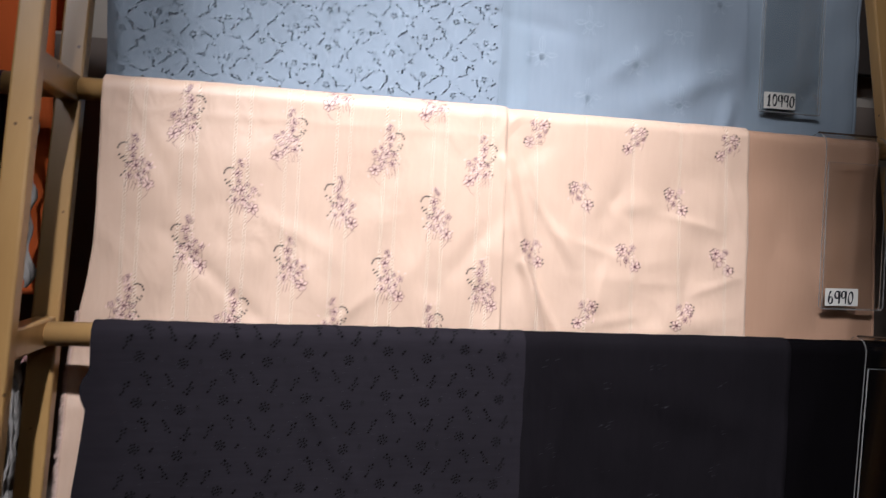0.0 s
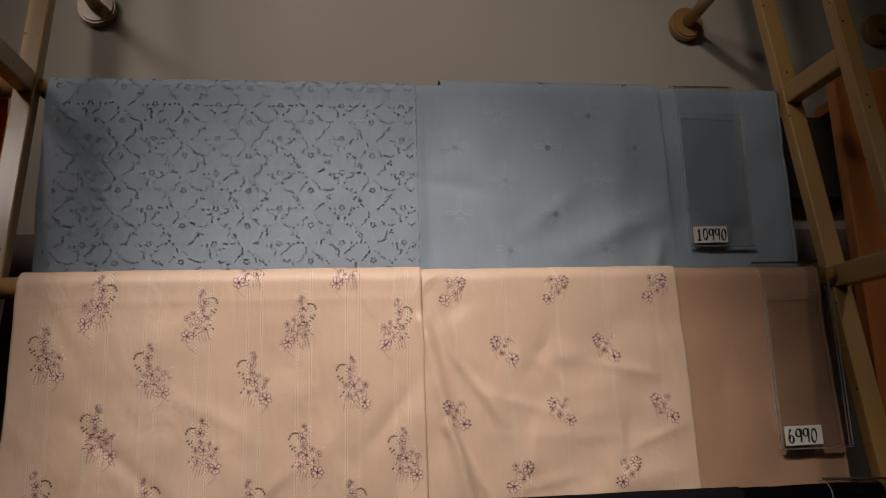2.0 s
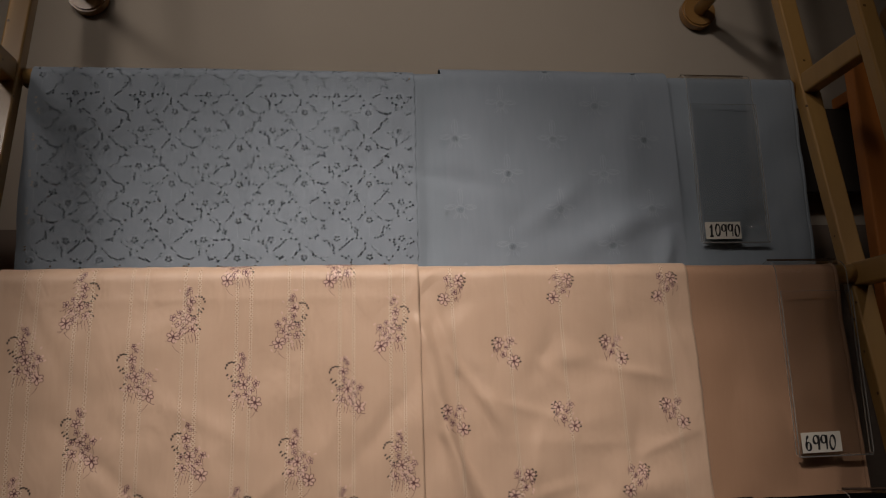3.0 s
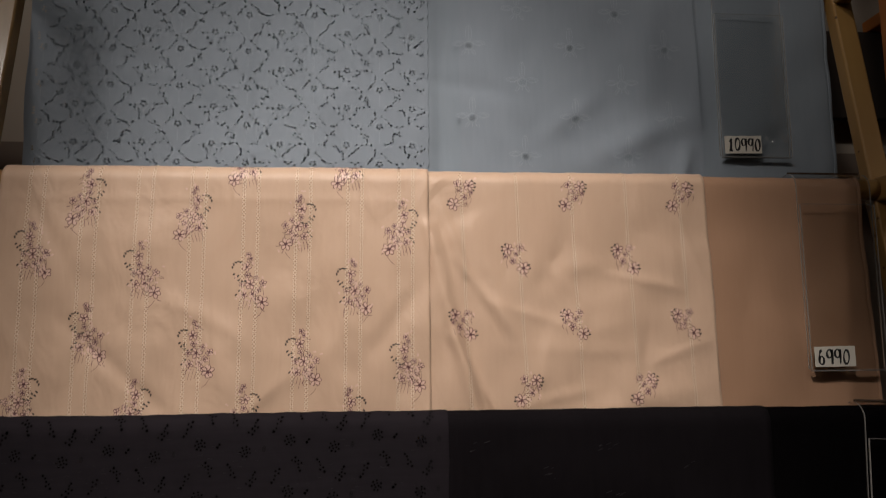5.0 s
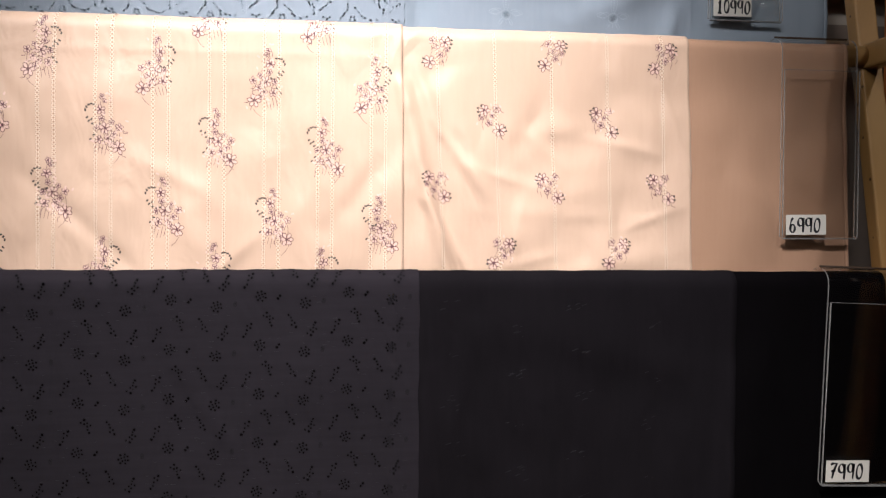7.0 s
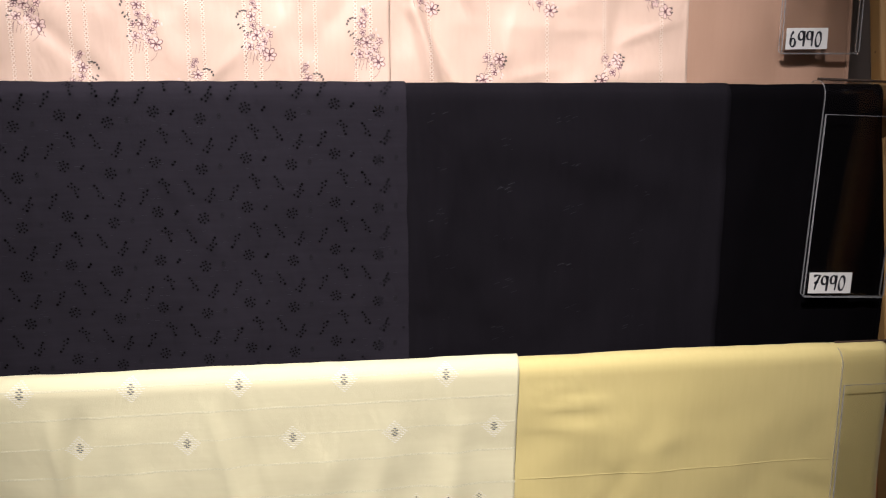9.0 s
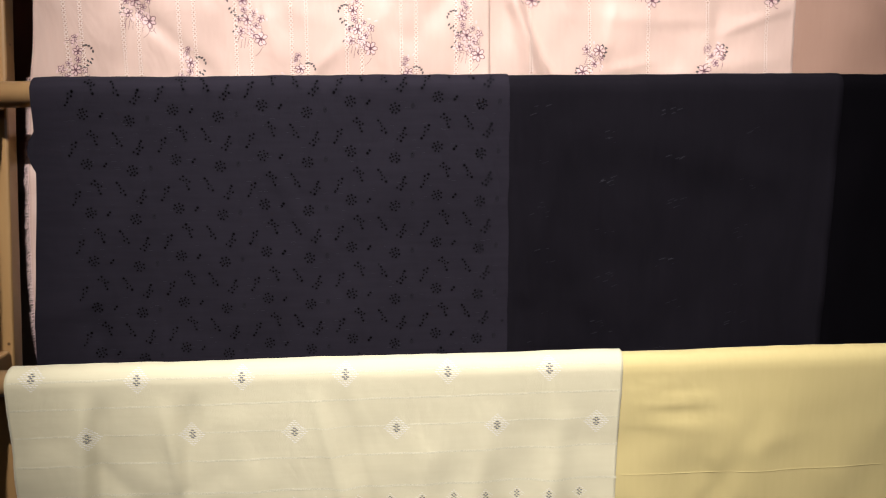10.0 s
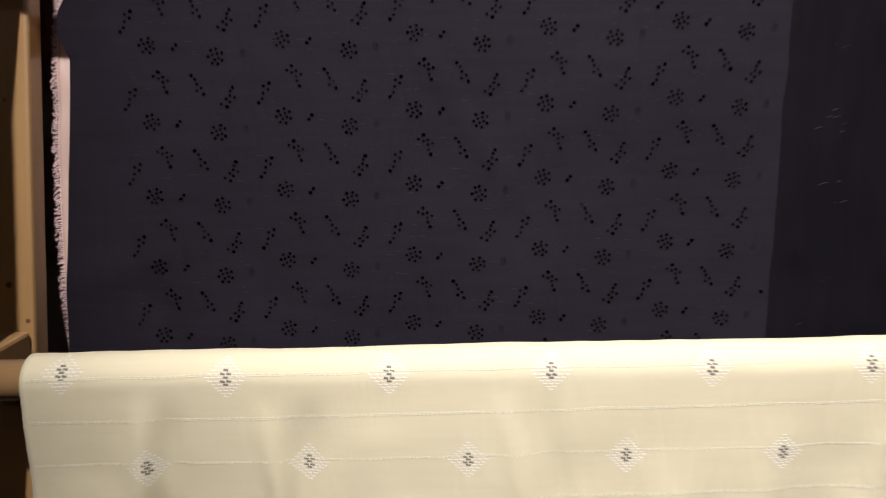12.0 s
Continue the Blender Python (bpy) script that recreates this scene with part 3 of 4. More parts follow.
def spray(drape, off, parent, x, s, flip, small=False):
    """One embroidered spray: outlined flowers, pale petals, dark leaves and stems."""
    mm = 0.00104
    outline, petal, leaf = Stitches(drape, off), Stitches(drape, off), Stitches(drape, off)

    def P(u, v):
        return (x + flip * u * mm, s - v * mm)

    flowers = ([(-9, 12, 8.0), (6, 14, 5.2), (10, -12, 9.0), (-3, -3, 4.8), (1, 6, 3.4), (-12, 3, 3.2)] if small else
               [(-1, 33, 3.8), (2, 28, 3.0), (-3, 18, 6.4), (2, -3, 7.6), (17, -2, 5.0), (16, -25, 8.8), (-6, -16, 5.4), (5, -15, 5.0), (-8, -3, 4.2), (9, 4, 3.6), (-2, 8, 4.0), (8, -21, 4.4), (11, -10, 4.4)])
    for u, v, r in flowers:
        a0 = rng.uniform(0, 1.2)
        count = 6 if r > 7 else 5
        for k in range(count):
            a = a0 + k * 2 * math.pi / count + rng.uniform(-0.15, 0.15)
            reach = r * rng.uniform(0.5, 0.6)
            cu, cv = u + reach * math.cos(a), v + reach * math.sin(a)
            cx, cs = P(cu, cv)
            outline.line(ring(cx, cs, 0.40 * r * mm, 0.27 * r * mm, -flip * a, 8), 0.00076, 0.0008, True)
            petal.pad(cx, cs, 0.33 * r * mm, 0.21 * r * mm, -flip * a, 0.0005)
        cx, cs = P(u, v)
        outline.pad(cx, cs, 0.17 * r * mm, 0.17 * r * mm)
        for k in range(6):
            a = a0 + 0.5 + k
            outline.line([P(u, v), P(u + 0.5 * r * math.cos(a), v + 0.5 * r * math.sin(a))], 0.0007, 0.0010)
    for _ in range(12 if small else 24):
        u, v, _r = rng.choice(flowers)
        cx, cs = P(u + rng.uniform(-9, 9), v + rng.uniform(-9, 9))
        petal.pad(cx, cs, 0.0024, 0.0013, rng.uniform(0, 3), 0.0009)
    for _ in range(11 if small else 20):
        u, v, _r = rng.choice(flowers)
        bu, bv, a = u + rng.uniform(-6, 6), v + rng.uniform(-8, 4), rng.uniform(-2.4, -0.8)
        outline.line([P(bu, bv), P(bu + 3 * math.cos(a), bv + 3 * math.sin(a)), P(bu + 6.5 * math.cos(a + 0.5), bv + 6.5 * math.sin(a + 0.5))], 0.0006, 0.0004)
    if small:
        stems = [[(-9, 6), (-6, 0), (0, -6), (6, -8)], [(5, 10), (6, 2), (9, -5)], [(-9, 4), (-12, -5), (-10, -12)]]
        leaves = [(-17, 15, 0.4), (-17, 10, -0.3), (-15, 6, 0.8), (-13, 18, 1.0), (17, -8, 0.5), (18, -13, 0.1)]
    else:
        stems = [[(-2, 29), (-3, 23)], [(-3, 11), (-1, 3), (1, 0)], [(3, -11), (8, -18), (12, -23)], [(17, -8), (18, -15), (17, -20)], [(-8, -22), (-11, -26), (-11, -31)]]
        leaves = [(-10, 24, 0.3), (-13, 24.5, 0.0), (-16, 23.5, -0.4), (-18.5, 21, -0.9), (-20, 17.5, -1.3), (-18, 9, 0.7), (-16, 5, 0.9), (-12, 2, 0.4), (-8, 0, 0.2), (-13, 7, 1.1), (-4, 1, 0.6), (-11, -11, 0.6), (-15, -16, 0.8)]
        for u, v, t in ((-12, -18, 0.5), (-9, -14, 1.0), (6, -21, 1.3), (3, -18, 0.2), (9, -14, 0.6)):
            cx, cs = P(u, v)
            petal.pad(cx, cs, 0.0030, 0.0016, flip * t, 0.0009)
        for u in (-9, -5, -1, 3, 20):
            stems.append([(u, -22), (u - 1, -27), (u - 2.5 + rng.uniform(-1, 1), -33 + rng.uniform(-3, 3))])
        stems.append([(17, -35), (14, -40), (9, -44)])
        stems.append([(-10, 24), (-14, 25), (-18, 22), (-20, 17)])
    for st in stems:
        outline.line([P(*p) for p in st], 0.00045, 0.0004)
    for u, v, t in leaves:
        cx, cs = P(u, v)
        leaf.pad(cx, cs, 0.0020, 0.0011, -flip * t, 0.0008)
    top = outline.done("flower_spray", PLUM_THREAD, parent, "plum outlined flower embroidery")
    petal.done("petal_fill", ROSE_THREAD, top, "pale rose satin-stitch petals", "stuff")
    leaf.done("leaf_stitching", GREEN_THREAD, top, "dark grey-green leaf stitches", "stuff")


def hemstitch(drape, off, parent, x0, x1, s0, s1, width):
    """A cream column of drawn-thread stitches from (x0, s0) to (x1, s1)."""
    st = Stitches(drape, off)
    # no holes are cut here; dark pads carry the shade of the gaps
    gap = Stitches(drape, off)
    pitch = 0.0048
    n = int((s1 - s0) / pitch)
    for i in range(n):
        t = i / n
        x, s = x0 + (x1 - x0) * t, s0 + (s1 - s0) * t
        for side in (-1, 1):
            for way in (-1, 1):
                st.line([(x + side * width * 0.52, s + way * pitch * 0.34), (x + side * width * 0.10, s + way * pitch * 0.06)], 0.0010, 0.0012)
            gap.pad(x + side * width * 0.42, s, width * 0.10, 0.0008, 0, 0.0003, 6)
        gap.pad(x, s + pitch * 0.5, width * 0.20, 0.0007, 0, 0.0003, 6)
    top = st.done("hemstitch_stripe", CREAM_THREAD, parent)
    gap.done("gap_shade_pads", GAP_SHADE, top, "small dark pads painted as the shaded gaps between the drawn threads", "stuff")


pw = edge_wave(8.0, 0.003)
O_LEFT, O_MID = 0.0055, 0.003


def peach_edge(s):
    return -0.570 - 0.026 * soft((s - 0.17) / 0.25) + 0.004 * soft((s - 0.36) / 0.10) - 0.01 * max(0.0, s - 0.40) + 0.7 * pw(s)


peach_left = sheet("embroidered_fabric", peach, peach_edge, lambda s: -0.036 + 0.006 * s, O_LEFT, 0.70, 0.32, PEACH,
                   "peach sateen with flower sprays and double hemstitched stripes", cell=0.0035, group="peach fabric set")
for i in range(8):
    for dx in (0, 0.0180):
        x = -0.534 + i * 0.0657 + dx
        hemstitch(peach, O_LEFT, peach_left, x, x - 0.006 + 0.004 * i / 7, 0.006, 0.36, 0.0044)
drop = [0.0, -0.024, -0.037, -0.046]
for i in range(4):
    x = 0.131 * i
    spray(peach, O_LEFT, peach_left, -0.526 + x, s_of("peach", 1.345 + drop[i]), 1)
    spray(peach, O_LEFT, peach_left, -0.458 + x, s_of("peach", 1.244 + drop[i] * 0.9), 1)
    spray(peach, O_LEFT, peach_left, -0.464 + x, s_of("peach", 1.412 + drop[i] * 0.8), -1)
    spray(peach, O_LEFT, peach_left, -0.530 + x, s_of("peach", 1.165 + drop[i] * 0.6), -1)
    if i > 1:
        spray(peach, O_LEFT, peach_left, -0.530 + x, s_of("peach", 1.475 + drop[i] * 0.3), -1)
threads = Stitches(peach, O_LEFT)
for k in range(420):
    s = 0.31 + 0.37 * k / 420 + rng.uniform(-0.0006, 0.0006)
    x = peach_edge(s)
    l = rng.uniform(0.0015, 0.0055)
    threads.line([(x + 0.001, s), (x - 0.5 * l, s + rng.uniform(-0.001, 0.002)), (x - l, s + rng.uniform(-0.001, 0.004))], 0.0006, 0.0004)
threads.done("frayed_edge", ROSE_THREAD, peach_left, "frayed pale thread ends along the cut edge", "stuff")
peach_mid = sheet("embroidered_fabric", peach, straight(-0.044), lambda s: 0.338 + 0.03 * s + pw(s + 3), O_MID, 0.62, 0.32, PEACH,
                  "peach sateen with small sprays and single hemstitched stripes", cell=0.0035, group="peach fabric set")
for i in range(5):
    x = 0.006 + i * 0.0738
    hemstitch(peach, O_MID, peach_mid, x, x + 0.012, 0.006, 0.36, 0.0044)
for z, xs, flip in ((1.422, (0.008, 0.157, 0.304), -1), (1.338, (0.078, 0.226), 1), (1.252, (0.007, 0.155, 0.303), 1), (1.168, (0.092, 0.244), -1)):
    for x in xs:
        spray(peach, O_MID, peach_mid, x, s_of("peach", z), flip, True)
peach_plain = sheet("plain_fabric", peach, straight(0.26), lambda s: 0.562 + 0.03 * s + 0.6 * pw(s + 5), 0.0, 0.62, 0.32, PEACH_PLAIN,
      "plain darker peach cotton hanging over a rod", group="peach fabric set")

# -- black set on the third rod
black = Drape("black", 11.7, 0.0035, [(-0.012, 0.10, 0.0, 0.24, 0.008, 0.006), (0.10, 0.05, 0.30, 0.10, 0.03, 0.004), (0.02, 0.16, 0.12, 0.28, 0.025, 0.004), (0.40, 0.05, 0.37, 0.30, 0.03, 0.005)])
black_holes, black_rims = [], Stitches(black, 0.003)
BX, BS = 98.3, 55.3
FIRST_STROKES = [[(7.7, -36.5), (4, -33.4), (7.7, -31.9), (10.9, -32.8), (14.4, -30.3), (10.9, -29.2), (11.3, -25.5), (12.9, -21.9)], [(-28.2, 7.6), (-28.2, 9.4)], [(21.2, -0.4), (18.8, 2.6)]]
SECOND_STROKES = [[(-9.4, -28.2), (-14.2, -30.7), (-10.9, -32.8), (-14, -35.5), (-15.2, -39), (-17.7, -41.8)], [(12.1, -33), (10.4, -30.3), (9.8, -27.1), (13.2, -25.7), (7.0, -24.6), (9.6, -22.5), (3.1, -20.9), (7.3, -18.8)],
                  [(30.7, -21.5), (33.4, -24.6), (34.4, -28.8), (38.2, -31.3), (34.9, -33.8), (39.2, -35.9)], [(20.2, -3.4), (20.2, -1.4)]]
for gj in range(-1, 8):
    for gi in range(-1, 7):
        ox = -0.494 + gi * BX / 1000 - 0.0012 * gj
        os = s_of("black", 1.1105) + gj * BS / 1000 - 0.0038 * gi
        spots = []
        for dx, ds, strokes in ((0, 0, FIRST_STROKES), (49.5, 8, SECOND_STROKES)):
            for count, reach, r in ((7, 5.4, 1.12), (4, 2.4, 1.0)):
                for a in range(count):
                    t = a * 2 * math.pi / count + 0.4 + rng.uniform(-0.15, 0.15)
                    spots.append((dx + reach * math.cos(t), ds + reach * math.sin(t), r))
            for stroke in strokes:
                spots += [(dx + u, ds + v, 1.4 if k in (0, len(stroke) - 1) else 1.05) for k, (u, v) in enumerate(stroke)]
        for dx, ds, r in spots:
            cx, cs = ox + dx / 1000, os + ds / 1000
            if -0.522 < cx < -0.026 and 0.004 < cs < 0.36:
                eyelet(black_holes, black_rims, cx, cs, r / 1000 * rng.uniform(0.85, 1.1), rng.uniform(0.8, 1.0), rng.uniform(0, 3))
kw = edge_wave(15.0, 0.002)


def black_left(s):
    return -0.549 - 0.028 * soft((s - 0.05) / 0.32) - 0.009 * math.exp(-((s - 0.088) / 0.016) ** 4) + 0.5 * kw(s)


black_eyelet = sheet("eyelet_fabric", black, black_left, lambda s: -0.0215 + 1.6 * kw(s + 6), 0.003, 0.48, 0.34, BLACK,
                     "black cotton with small eyelet flowers over a rod", apart(black_holes), group="black fabric set")
black_rims.done("eyelet_stitching", BLACK_THREAD, black_eyelet, "raised black eyelet stitching", "stuff")
slubs = Stitches(black, 0.003)
for _ in range(420):
    u, v, l = rng.uniform(-0.52, -0.03), rng.uniform(0.03, 0.34), rng.uniform(0.0006, 0.003)
    slubs.line([(u - l, v), (u, v + rng.uniform(-0.0006, 0.0006)), (u + l, v)], rng.uniform(0.0003, 0.0007))
slubs.done("slub_threads", SLUB_THREAD, black_eyelet, "thick pale slubs in the black weave", "stuff")
black_mid = sheet("plain_fabric", black, straight(-0.05), lambda s: 0.366 + kw(s + 2), 0.0015, 0.48, 0.34, BLACK_PLAIN,
                  "soft black cotton with faint tone-on-tone stitching", group="black fabric set")
faint = Stitches(black, 0.0016)
for gj in range(6):
    for gi, column in enumerate((0.018, 0.098, 0.172, 0.262)):
        fx, fs = column + rng.uniform(-0.006, 0.006), 0.045 + 0.058 * gj + 0.026 * (gi % 2) + rng.uniform(-0.006, 0.006)
        for _ in range(rng.randint(2, 6)):
            u, v, l = fx + rng.uniform(-0.013, 0.013), fs + rng.uniform(-0.009, 0.009), rng.uniform(0.001, 0.004)
            faint.line([(u - l, v + 0.4 * l), (u, v), (u + l, v - 0.3 * l)], rng.uniform(0.0005, 0.0009))
faint.done("faint_stitching", SLUB_THREAD, black_mid, "faint black stitching", "stuff")
black_plain = sheet("plain_fabric", black, straight(0.31), lambda s: 0.560 + 0.028 * soft(s / 0.3) + kw(s + 3), 0.0, 0.48, 0.34, DEEP_BLACK,
      "deep black plain cotton hanging over a rod", group="black fabric set")


def selvage(drape, owner, edge, off, front, material):
    """The firmer woven edge along a cut of cloth."""
    ob = sheet("selvage", drape, lambda s: edge(s) - 0.0045, lambda s: edge(s) + 0.0006, off + 0.0007, front, 0.10, material, "firm woven edge of the cloth", cell=0.0025)
    del ob["category"]
    ob.parent = owner


def lining(drape, owner, x0, x1, material, front=0.055):
    """An added layer close behind an eyelet cloth, from the crown of the rod down to front."""
    ob = sheet("backing_layer", drape, straight(x0), straight(x1), 0.0002, front, 0.055, material, "added layer behind the eyelet holes")
    del ob["category"]
    ob.parent = owner


selvage(blue, blue_plain, lambda s: 0.588 + 0.002 * soft(s / 0.15) + 0.5 * lw(s), 0.0, 0.60, BLUE_PLAIN)
selvage(peach, peach_plain, lambda s: 0.562 + 0.03 * s + 0.6 * pw(s + 5), 0.0, 0.62, PEACH_PLAIN)
selvage(black, black_plain, lambda s: 0.560 + 0.028 * soft(s / 0.3) + kw(s + 3), 0.0, 0.48, DEEP_BLACK)
lining(blue, blue_eyelet, -0.575, -0.04, BLUE_PLAIN)
# full-length near-black backing: the shade inside the eyelet holes, put into its colour
lining(black, black_eyelet, -0.535, -0.055, DEEP_BLACK, 0.44)

# -- yellow set on the fourth rod
yellow = Drape("yellow", 17.9, 0.0048, deep=0.65, creases=26, folds=[(-0.05, 0.06, -0.09, 0.30, 0.02, 0.006), (0.03, 0.06, 0.0, 0.30, 0.016, 0.006), (-0.487, 0.0, -0.508, 0.24, 0.009, 0.005), (-0.468, 0.0, -0.490, 0.24, 0.010, -0.004), (-0.405, 0.02, -0.385, 0.16, 0.008, 0.004), (-0.372, 0.0, -0.400, 0.24, 0.011, -0.004), (-0.24, 0.02, -0.20, 0.20, 0.009, 0.004), (-0.215, 0.01, -0.17, 0.22, 0.010, -0.003), (0.105, 0.03, 0.17, 0.012, 0.005, 0.004), (0.105, 0.045, 0.20, 0.035, 0.006, 0.004), (0.105, 0.06, 0.19, 0.07, 0.007, 0.003), (0.11, 0.13, 0.17, 0.30, 0.018, 0.003),
                                      (-0.33, 0.05, -0.27, 0.30, 0.02, 0.004), (-0.12, 0.10, -0.16, 0.30, 0.02, 0.005)], tilt=0.0065)
yw = edge_wave(21.0, 0.002)
Y_OFF = 0.003
yellow_left = sheet("embroidered_fabric", yellow, lambda s: -0.570 + yw(s), lambda s: 0.098 - 0.03 * s + yw(s + 4), Y_OFF, 0.45, 0.34, YELLOW,
                    "pale yellow cotton with woven lines and stitched diamonds", cell=0.0035, group="yellow fabric set")


def diamond(x, s, size, dark):
    pale, grey = Stitches(yellow, Y_OFF), Stitches(yellow, Y_OFF)
    n = 7 if size > 0.011 else 5
    for j in range(-n, n + 1):
        for i in range(-n, n + 1):
            if abs(i) + abs(j) <= n and (i + j) % 2 == 0:
                u, v = x + i * size / n, s + j * size / n
                inner = abs(i) + abs(j) <= (2 if j else 1)
                if inner and not dark:
                    continue
                (grey if inner else pale).line([(u - size * 0.11, v - 0.0003), (u + size * 0.11, v + 0.0003 * (i % 2))], (0.0009 if size > 0.01 else 0.0006) if not inner else 0.0014, 0.0008)
    top = pale.done("stitched_diamond", WHITE_THREAD, yellow_left)
    grey.done("diamond_centre", SLATE_THREAD, top, "dark grey stitched centre", "stuff")


for i in range(6):
    diamond(-0.541 + 0.1112 * i, s_of("yellow", 0.8285) - (0.005 if i == 0 else 0), 0.0148, True)
    diamond(-0.487 + 0.1112 * i, s_of("yellow", 0.7655), 0.0148, True)
for i in range(18):
    diamond(-0.556 + 0.0358 * i, s_of("yellow", 0.680), 0.0095, True)
for z, w in ((0.829, 0.0024), (0.799, 0.0027), (0.767, 0.0022), (0.734, 0.0027), (0.697, 0.0034)):
    st = Stitches(yellow, Y_OFF)
    for dz in (-0.2, 0.2):
        st.line([(-0.566 + 0.66 * k / 220, s_of("yellow", z + 0.003 * k / 220 * (z > 0.7)) + dz * w * (1 + 0.5 * noise.noise(Vector((k * 0.4, z * 90, dz)))) + 0.0011 * noise.noise(Vector((k * 0.08, z * 50, 0)))) for k in range(221)], w * 0.42, 0.0003)
    st.done("woven_line", LINE_THREAD, yellow_left)
yellow_plain = sheet("plain_fabric", yellow, straight(0.06), lambda s: 0.541 + 0.01 * s + yw(s + 7), 0.0, 0.45, 0.34, YELLOW_PLAIN,
                     "plain mustard yellow cotton hanging over a rod", group="yellow fabric set")
st = Stitches(yellow, 0.0002)
st.line([(0.10 + 0.43 * k / 40, s_of("yellow", 0.699)) for k in range(41)], 0.0016, 0.0008)
st.done("hem_seam", YELLOW_PLAIN, yellow_plain)


# ---- price holders ----
def bow(cx, cz, rx, rz, a0, a1, n=14):
    return [(cx + rx * math.cos(radians(a0 + (a1 - a0) * k / n)), cz + rz * math.sin(radians(a0 + (a1 - a0) * k / n))) for k in range(n + 1)]


# marker strokes of each figure in a unit square
FIGURES = {
    "0": [bow(0.5, 0.5, 0.36, 0.46, 100, 465)],
    "1": [[(0.22, 0.72), (0.52, 0.98), (0.50, 0.06)], [(0.2, 0.04), (0.82, 0.05)]],
    "6": [bow(0.85, 0.55, 0.65, 0.50, 120, 190, 8) + bow(0.48, 0.28, 0.31, 0.27, 170, 530)],
    "7": [[(0.10, 0.86), (0.30, 0.95), (0.86, 0.97), (0.55, 0.5), (0.36, 0.02)], [(0.22, 0.46), (0.74, 0.54)]],
    "9": [bow(0.42, 0.70, 0.34, 0.27, 20, 385), [(0.78, 0.98), (0.82, 0.5), (0.80, 0.02)]],
}


def handwriting(digits, tag, x0, x1, y, z0, high):
    """Figures drawn with a broad marker on a label."""
    verts, faces = [], []
    step = (x1 - x0) / len(digits)
    dice = random.Random(len(digits) + int(digits))
    for i, ch in enumerate(digits):
        lift, lean = dice.uniform(-0.04, 0.04), dice.uniform(0.02, 0.10)
        for stroke in FIGURES[ch]:
            pts = [(x0 + step * (i + 0.04 + 0.92 * u) + lean * v * step, z0 + high * (v + lift)) for u, v in stroke]
            k0 = len(verts)
            for j, (x, z) in enumerate(pts):
                a, b = pts[max(0, j - 1)], pts[min(len(pts) - 1, j + 1)]
                n = math.hypot(b[0] - a[0], b[1] - a[1]) or 1
                w = 0.0015 * (0.85 + 0.3 * math.sin(j * 0.9 + i))
                px, pz = -(b[1] - a[1]) / n * w, (b[0] - a[0]) / n * w
                verts += [(x + px, y, z + pz), (x - px, y, z - pz)]
                if j:
                    k = k0 + 2 * j
                    faces.append((k - 2, k - 1, k + 1, k))
    raw("price_writing", verts, faces, INK, tag, "black marker figures", False)


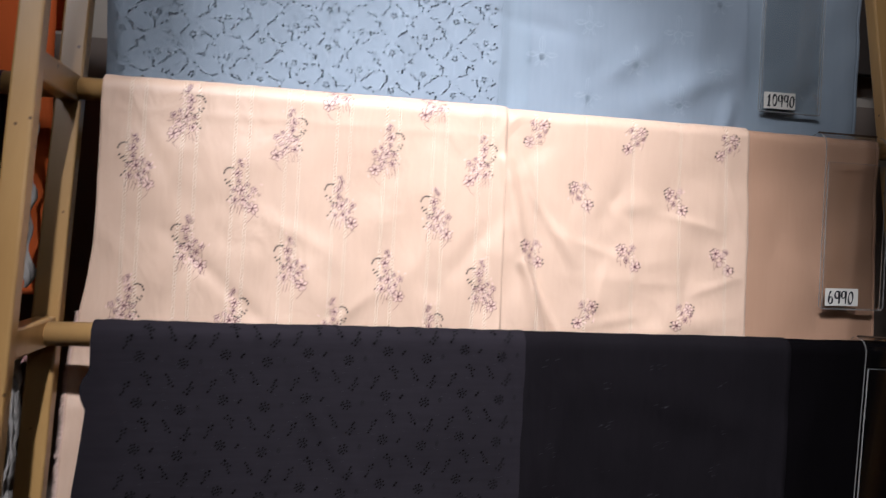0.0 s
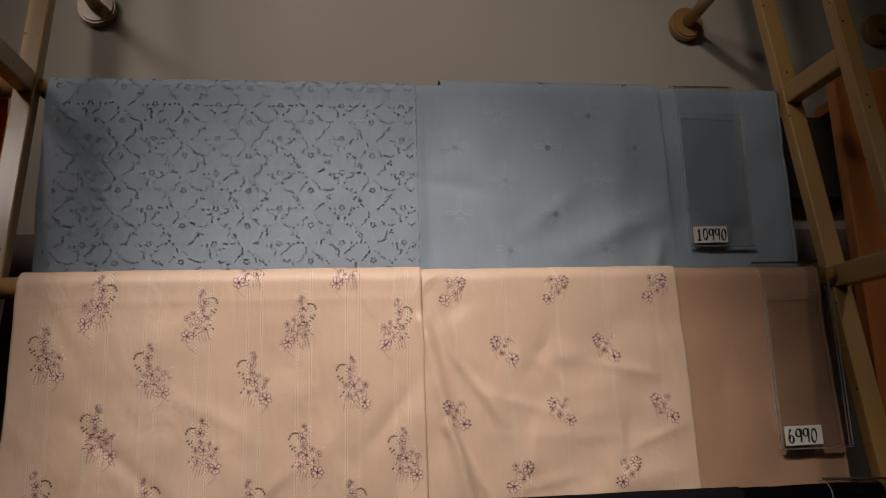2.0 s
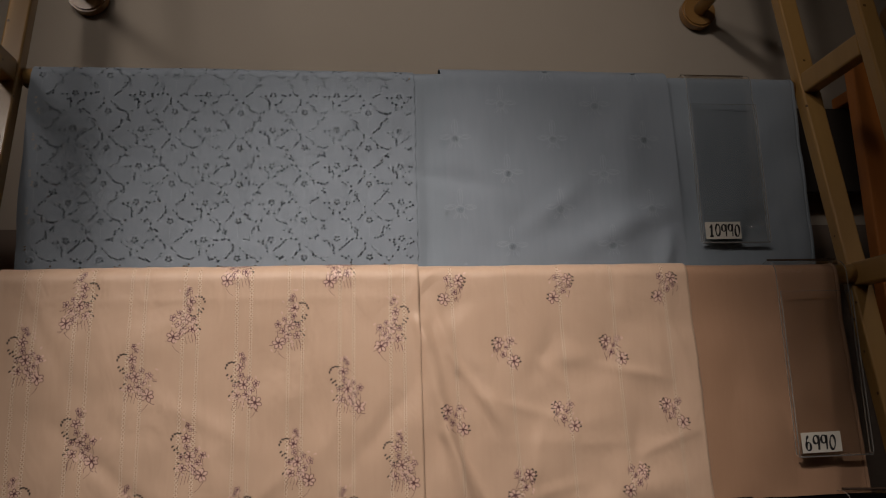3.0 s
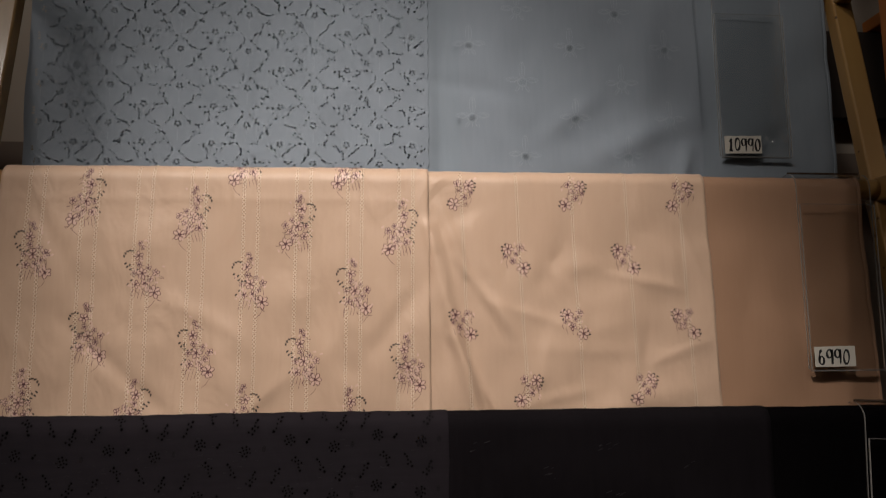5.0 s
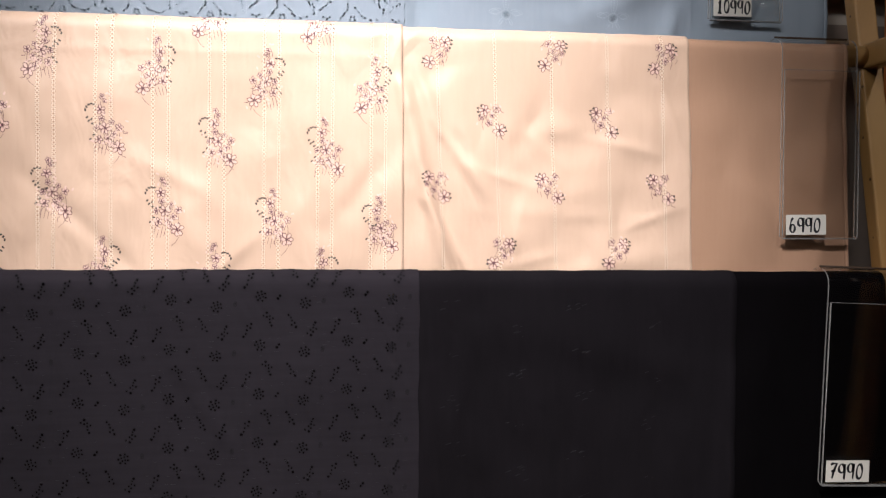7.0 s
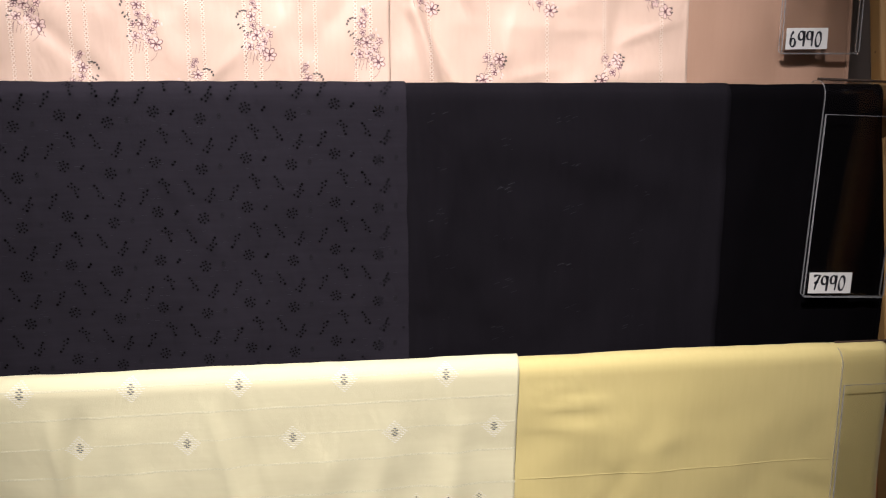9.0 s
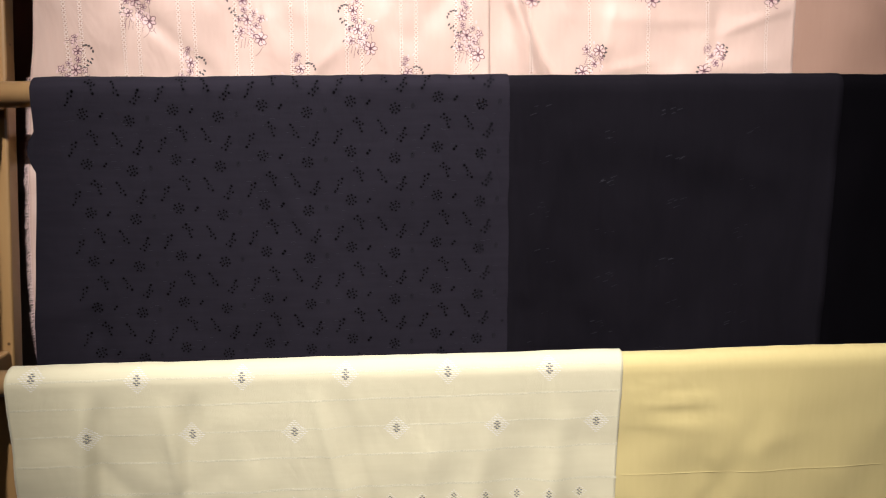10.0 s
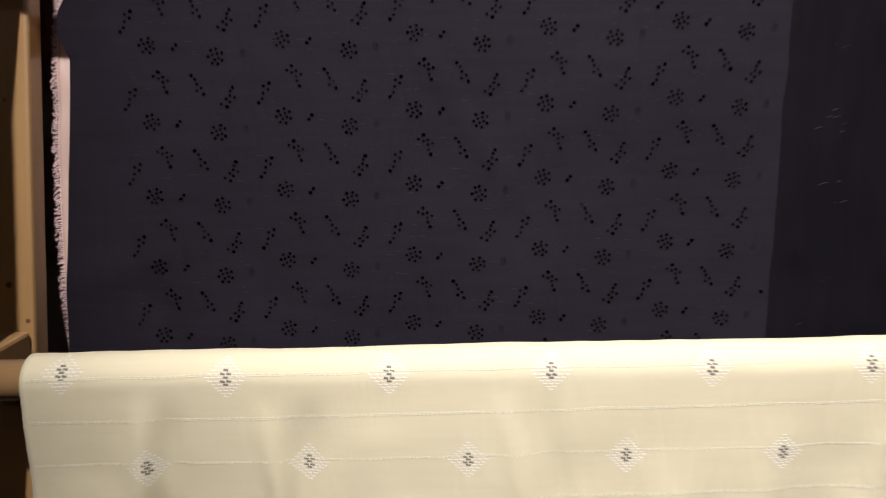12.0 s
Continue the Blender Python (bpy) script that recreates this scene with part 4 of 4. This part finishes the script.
def price_holder(key, x0, x1, top, bottom, digits, glint_swell=False, lean=0.0):
    """A clear bent sheet that hooks over the rod, with a pocket in front and a paper price."""
    ry, rz = RODS[key]
    r = ROD_R + 0.0062
    t = 0.0020
    prof = [(ry + r, rz - 0.03)]
    prof += [(ry + r * math.cos(a), rz + r * math.sin(a)) for a in (math.pi * k / 12 for k in range(13))]
    prof += [(ry - r, rz - 0.02), (ry - r, top), (ry - r, bottom + 0.002), (ry - r - 0.0045, bottom), (ry - r - 0.0065, bottom + 0.001), (ry - r - 0.0070, bottom + 0.004)]
    verts, faces = [], []
    for y, z in prof:
        verts += [(x0, y, z), (x1, y, z)]
    for k in range(len(prof) - 1):
        a = 2 * k
        faces.append((a, a + 1, a + 3, a + 2))
    ob = raw("price_holder", verts, faces, ACRYLIC, smooth=False)
    for x in (x0 - 0.0011, x1 + 0.0011):
        rim_v, rim_f = [], []
        for k, (y, z) in enumerate([*prof[5:], (ry - r - 0.0062, top)]):
            rim_v += [(x - 0.0004, y - 0.0008, z), (x + 0.0004, y - 0.0008, z), (x + 0.0004, y + 0.0008, z), (x - 0.0004, y + 0.0008, z)]
            if k:
                for e in range(4):
                    a, b = 4 * k - 4 + e, 4 * k - 4 + (e + 1) % 4
                    rim_f.append((a, b, b + 4, a + 4))
        raw("polished_edge", rim_v, rim_f, RIM, ob, "bright polished edge", False).visible_shadow = False
    verts, faces = [], []
    n = 48
    for j in range(n + 1):
        for i in range(n + 1):
            x, z = x0 + (x1 - x0) * i / n, bottom + 0.004 + (top - bottom - 0.004) * (j / n) ** 2
            # made-up bulge whose flank mirrors a lamp as a bright spot
            swell = 0.011 * math.exp(-((x - x1 + 0.020) ** 2 + (z - bottom - 0.018) ** 2) / (2 * 0.010 ** 2)) if glint_swell else 0.0
            verts.append((x, ry - r - 0.0070 + 0.0008 * (j / n) ** 2 - swell, z))
            if i and j:
                k = j * (n + 1) + i
                faces.append((k - n - 2, k - n - 1, k, k - 1))
    raw("front_panel", verts, faces, ACRYLIC, ob, "clear front sheet of the pocket")
    part("top_edge", box(x0, ry - r - 0.0066, top - 0.0003, x1, ry - r - 0.0060, top + 0.0003, 0), RIM, ob, "bright cut top edge")
    # added bar: the edge-on darkness of the clear hook, put into its colour
    part("hook_crest", stick((x0, ry, rz + r + 0.0016), (x1, ry, rz + r + 0.0016), 0.0015, 8), EDGE_DARK, ob, "added dark line where the clear hook is seen edge-on")
    part("bottom_bend", box(x0, ry - r - 0.0078, bottom - 0.0020, x1, ry - r - 0.0022, bottom - 0.0006, 0), RIM, ob, "bright bent bottom edge")
    tagged(ob, "clear acrylic price holder hooked over the rod", "price holder", "price holders")
    if digits:
        w, h = 0.0565, 0.0265
        y = ry - r - 0.0084
        bx = x0 + 0.003
        bm = box(bx, y - 0.0004, bottom + 0.0035, bx + w, y, bottom + 0.0035 + h, 0)
        bm.transform(Matrix.Translation((bx, y, bottom)) @ Matrix.Rotation(radians(-0.8), 4, "Y") @ Matrix.Translation((-bx, -y, -bottom)))
        tag = part("price_label", bm, PAPER, ob, "white paper label with a handwritten price")
        handwriting(digits, tag, bx + w * 0.06, bx + w * (0.97 if len(digits) == 5 else 0.86), y - 0.0006, bottom + 0.0035 + h * 0.14, h * 0.74)
    ob.matrix_world = Matrix.Translation((x0, 0, bottom)) @ Matrix.Rotation(radians(lean), 4, "Y") @ Matrix.Translation((-x0, 0, -bottom))
    return ob


price_holder("blue", 0.406, 0.512, 1.722, 1.500, "10990", True)
price_holder("peach", 0.469, 0.573, 1.412, 1.190, "6990")
price_holder("black", 0.474, 0.579, 1.112, 0.889, "7990", lean=2.2)
price_holder("yellow", 0.480, 0.586, 0.803, 0.580, "")


# ---- beyond the frames ----
plank = part("pine_board", box(0.732, 0.20, 0.0, 0.900, 0.225, 1.835, 0.003), PINE)
tagged(plank, "orange knotty pine upright board beside the rack", "board")
shelf = part("pine_shelf", box(0.87, 0.20, 1.840, 1.02, 0.46, 1.865, 0.003), PINE)
tagged(shelf, "orange pine shelf board resting on the upright", "shelf")
# added panel: the dark recess under the shelf, its shade put into the colour
gloom = part("recess_shade_board", box(0.70, 0.44, 1.66, 1.04, 0.46, 1.838, 0.002), GLOOM)
tagged(gloom, "added dark panel painted as the shade under the pine shelf", "board")
low = part("pine_box", box(0.64, 0.24, 0.76, 0.718, 0.44, 0.83, 0.004), PINE)
tagged(low, "small pine box beside the upright board", "box")

for key in ("blue", "peach", "black"):
    ry, rz = RODS[key]
    rod = part("hanging_rod", stick((-1.752, ry, rz), (-0.633, ry, rz), ROD_R, 24), ROUND, smooth=True)
    tagged(rod, "round varnished wooden rod between two ladder frames", "rod", "hanging rods")
side_blue, side_peach, side_black = Drape("blue", 31.0, 0.006), Drape("peach", 33.0, 0.006), Drape("black", 37.0, 0.008)
sheet("orange_fabric", side_blue, straight(-1.70), lambda s: -0.655 + yw(s + 9), 0.0, 0.62, 0.25, ORANGE, "bright orange cotton hanging on the next rack")
sheet("plum_fabric", side_peach, straight(-1.70), lambda s: -0.690 + yw(s + 11), 0.0, 0.36, 0.25, PURPLE, "dark plum cotton hanging on the next rack")


def ribbon(name, material, label, x, y, z0, z1, width, sway, turns, seed):
    """A long cut edge of cloth that twists as it hangs."""
    verts, faces, n, m = [], [], 130, 12
    for i in range(n + 1):
        t = i / n
        a = turns * math.pi * t + 1.1 * noise.noise(Vector((t * 5, seed, 0)))
        cx = x + sway * noise.noise(Vector((t * 7, seed, 2)))
        cy = y + sway * noise.noise(Vector((t * 7, seed, 6)))
        w = width * (0.8 + 0.7 * noise.noise(Vector((t * 8, seed, 9))))
        for k in range(m + 1):
            u = (k / m - 0.5) * w
            curl = 0.16 * w * math.sin(k / m * math.pi * 4 + 3 * noise.noise(Vector((t * 6, seed, 12)))) + 0.10 * w * noise.noise(Vector((t * 25, k * 0.4, seed)))
            verts.append((cx + u * math.cos(a) - curl * math.sin(a), cy + u * math.sin(a) + curl * math.cos(a), z0 + (z1 - z0) * t))
    for i in range(n):
        for k in range(m):
            q = i * (m + 1) + k
            faces.append((q, q + m + 1, q + m + 2, q + 1))
    ob = raw(name, verts, faces, material)
    s = ob.modifiers.new("thickness", "SOLIDIFY")
    s.thickness = 0.0007
    return tagged(ob, label, "fabric", "gauze strips")


GREY_LABEL = "crumpled grey gauze strip hanging on the next rack"
for k, (gx, gy, g0, g1, gw, twist) in enumerate(((-0.668, 0.022, 1.135, 0.45, 0.034, 0.5), (-0.700, 0.020, 1.135, 0.45, 0.048, 0.35), (-0.652, 0.046, 1.10, 0.84, 0.026, 0.8), (-0.655, 0.078, 1.44, 1.18, 0.016, 1.6),
                                                 (-0.740, 0.026, 1.135, 0.45, 0.052, 0.4), (-0.664, 0.050, 0.93, 0.45, 0.030, 0.5))):
    ribbon("gauze_fabric", GAUZE, GREY_LABEL, gx, gy, g0, g1, gw, 0.012, twist, 1.0 + 4 * k)
tagged(ribbon("lace_fabric", LACE, "black lace strip with silvery figures", -0.660, 0.076, 1.04, 0.84, 0.034, 0.004, 0.2, 3.0), category="fabric")
tagged(ribbon("rose_fabric", ROSE, "rose and pale pink cloth corner hanging down", -0.652, 0.075, 1.135, 1.085, 0.020, 0.004, 0.3, 4.0), category="fabric")
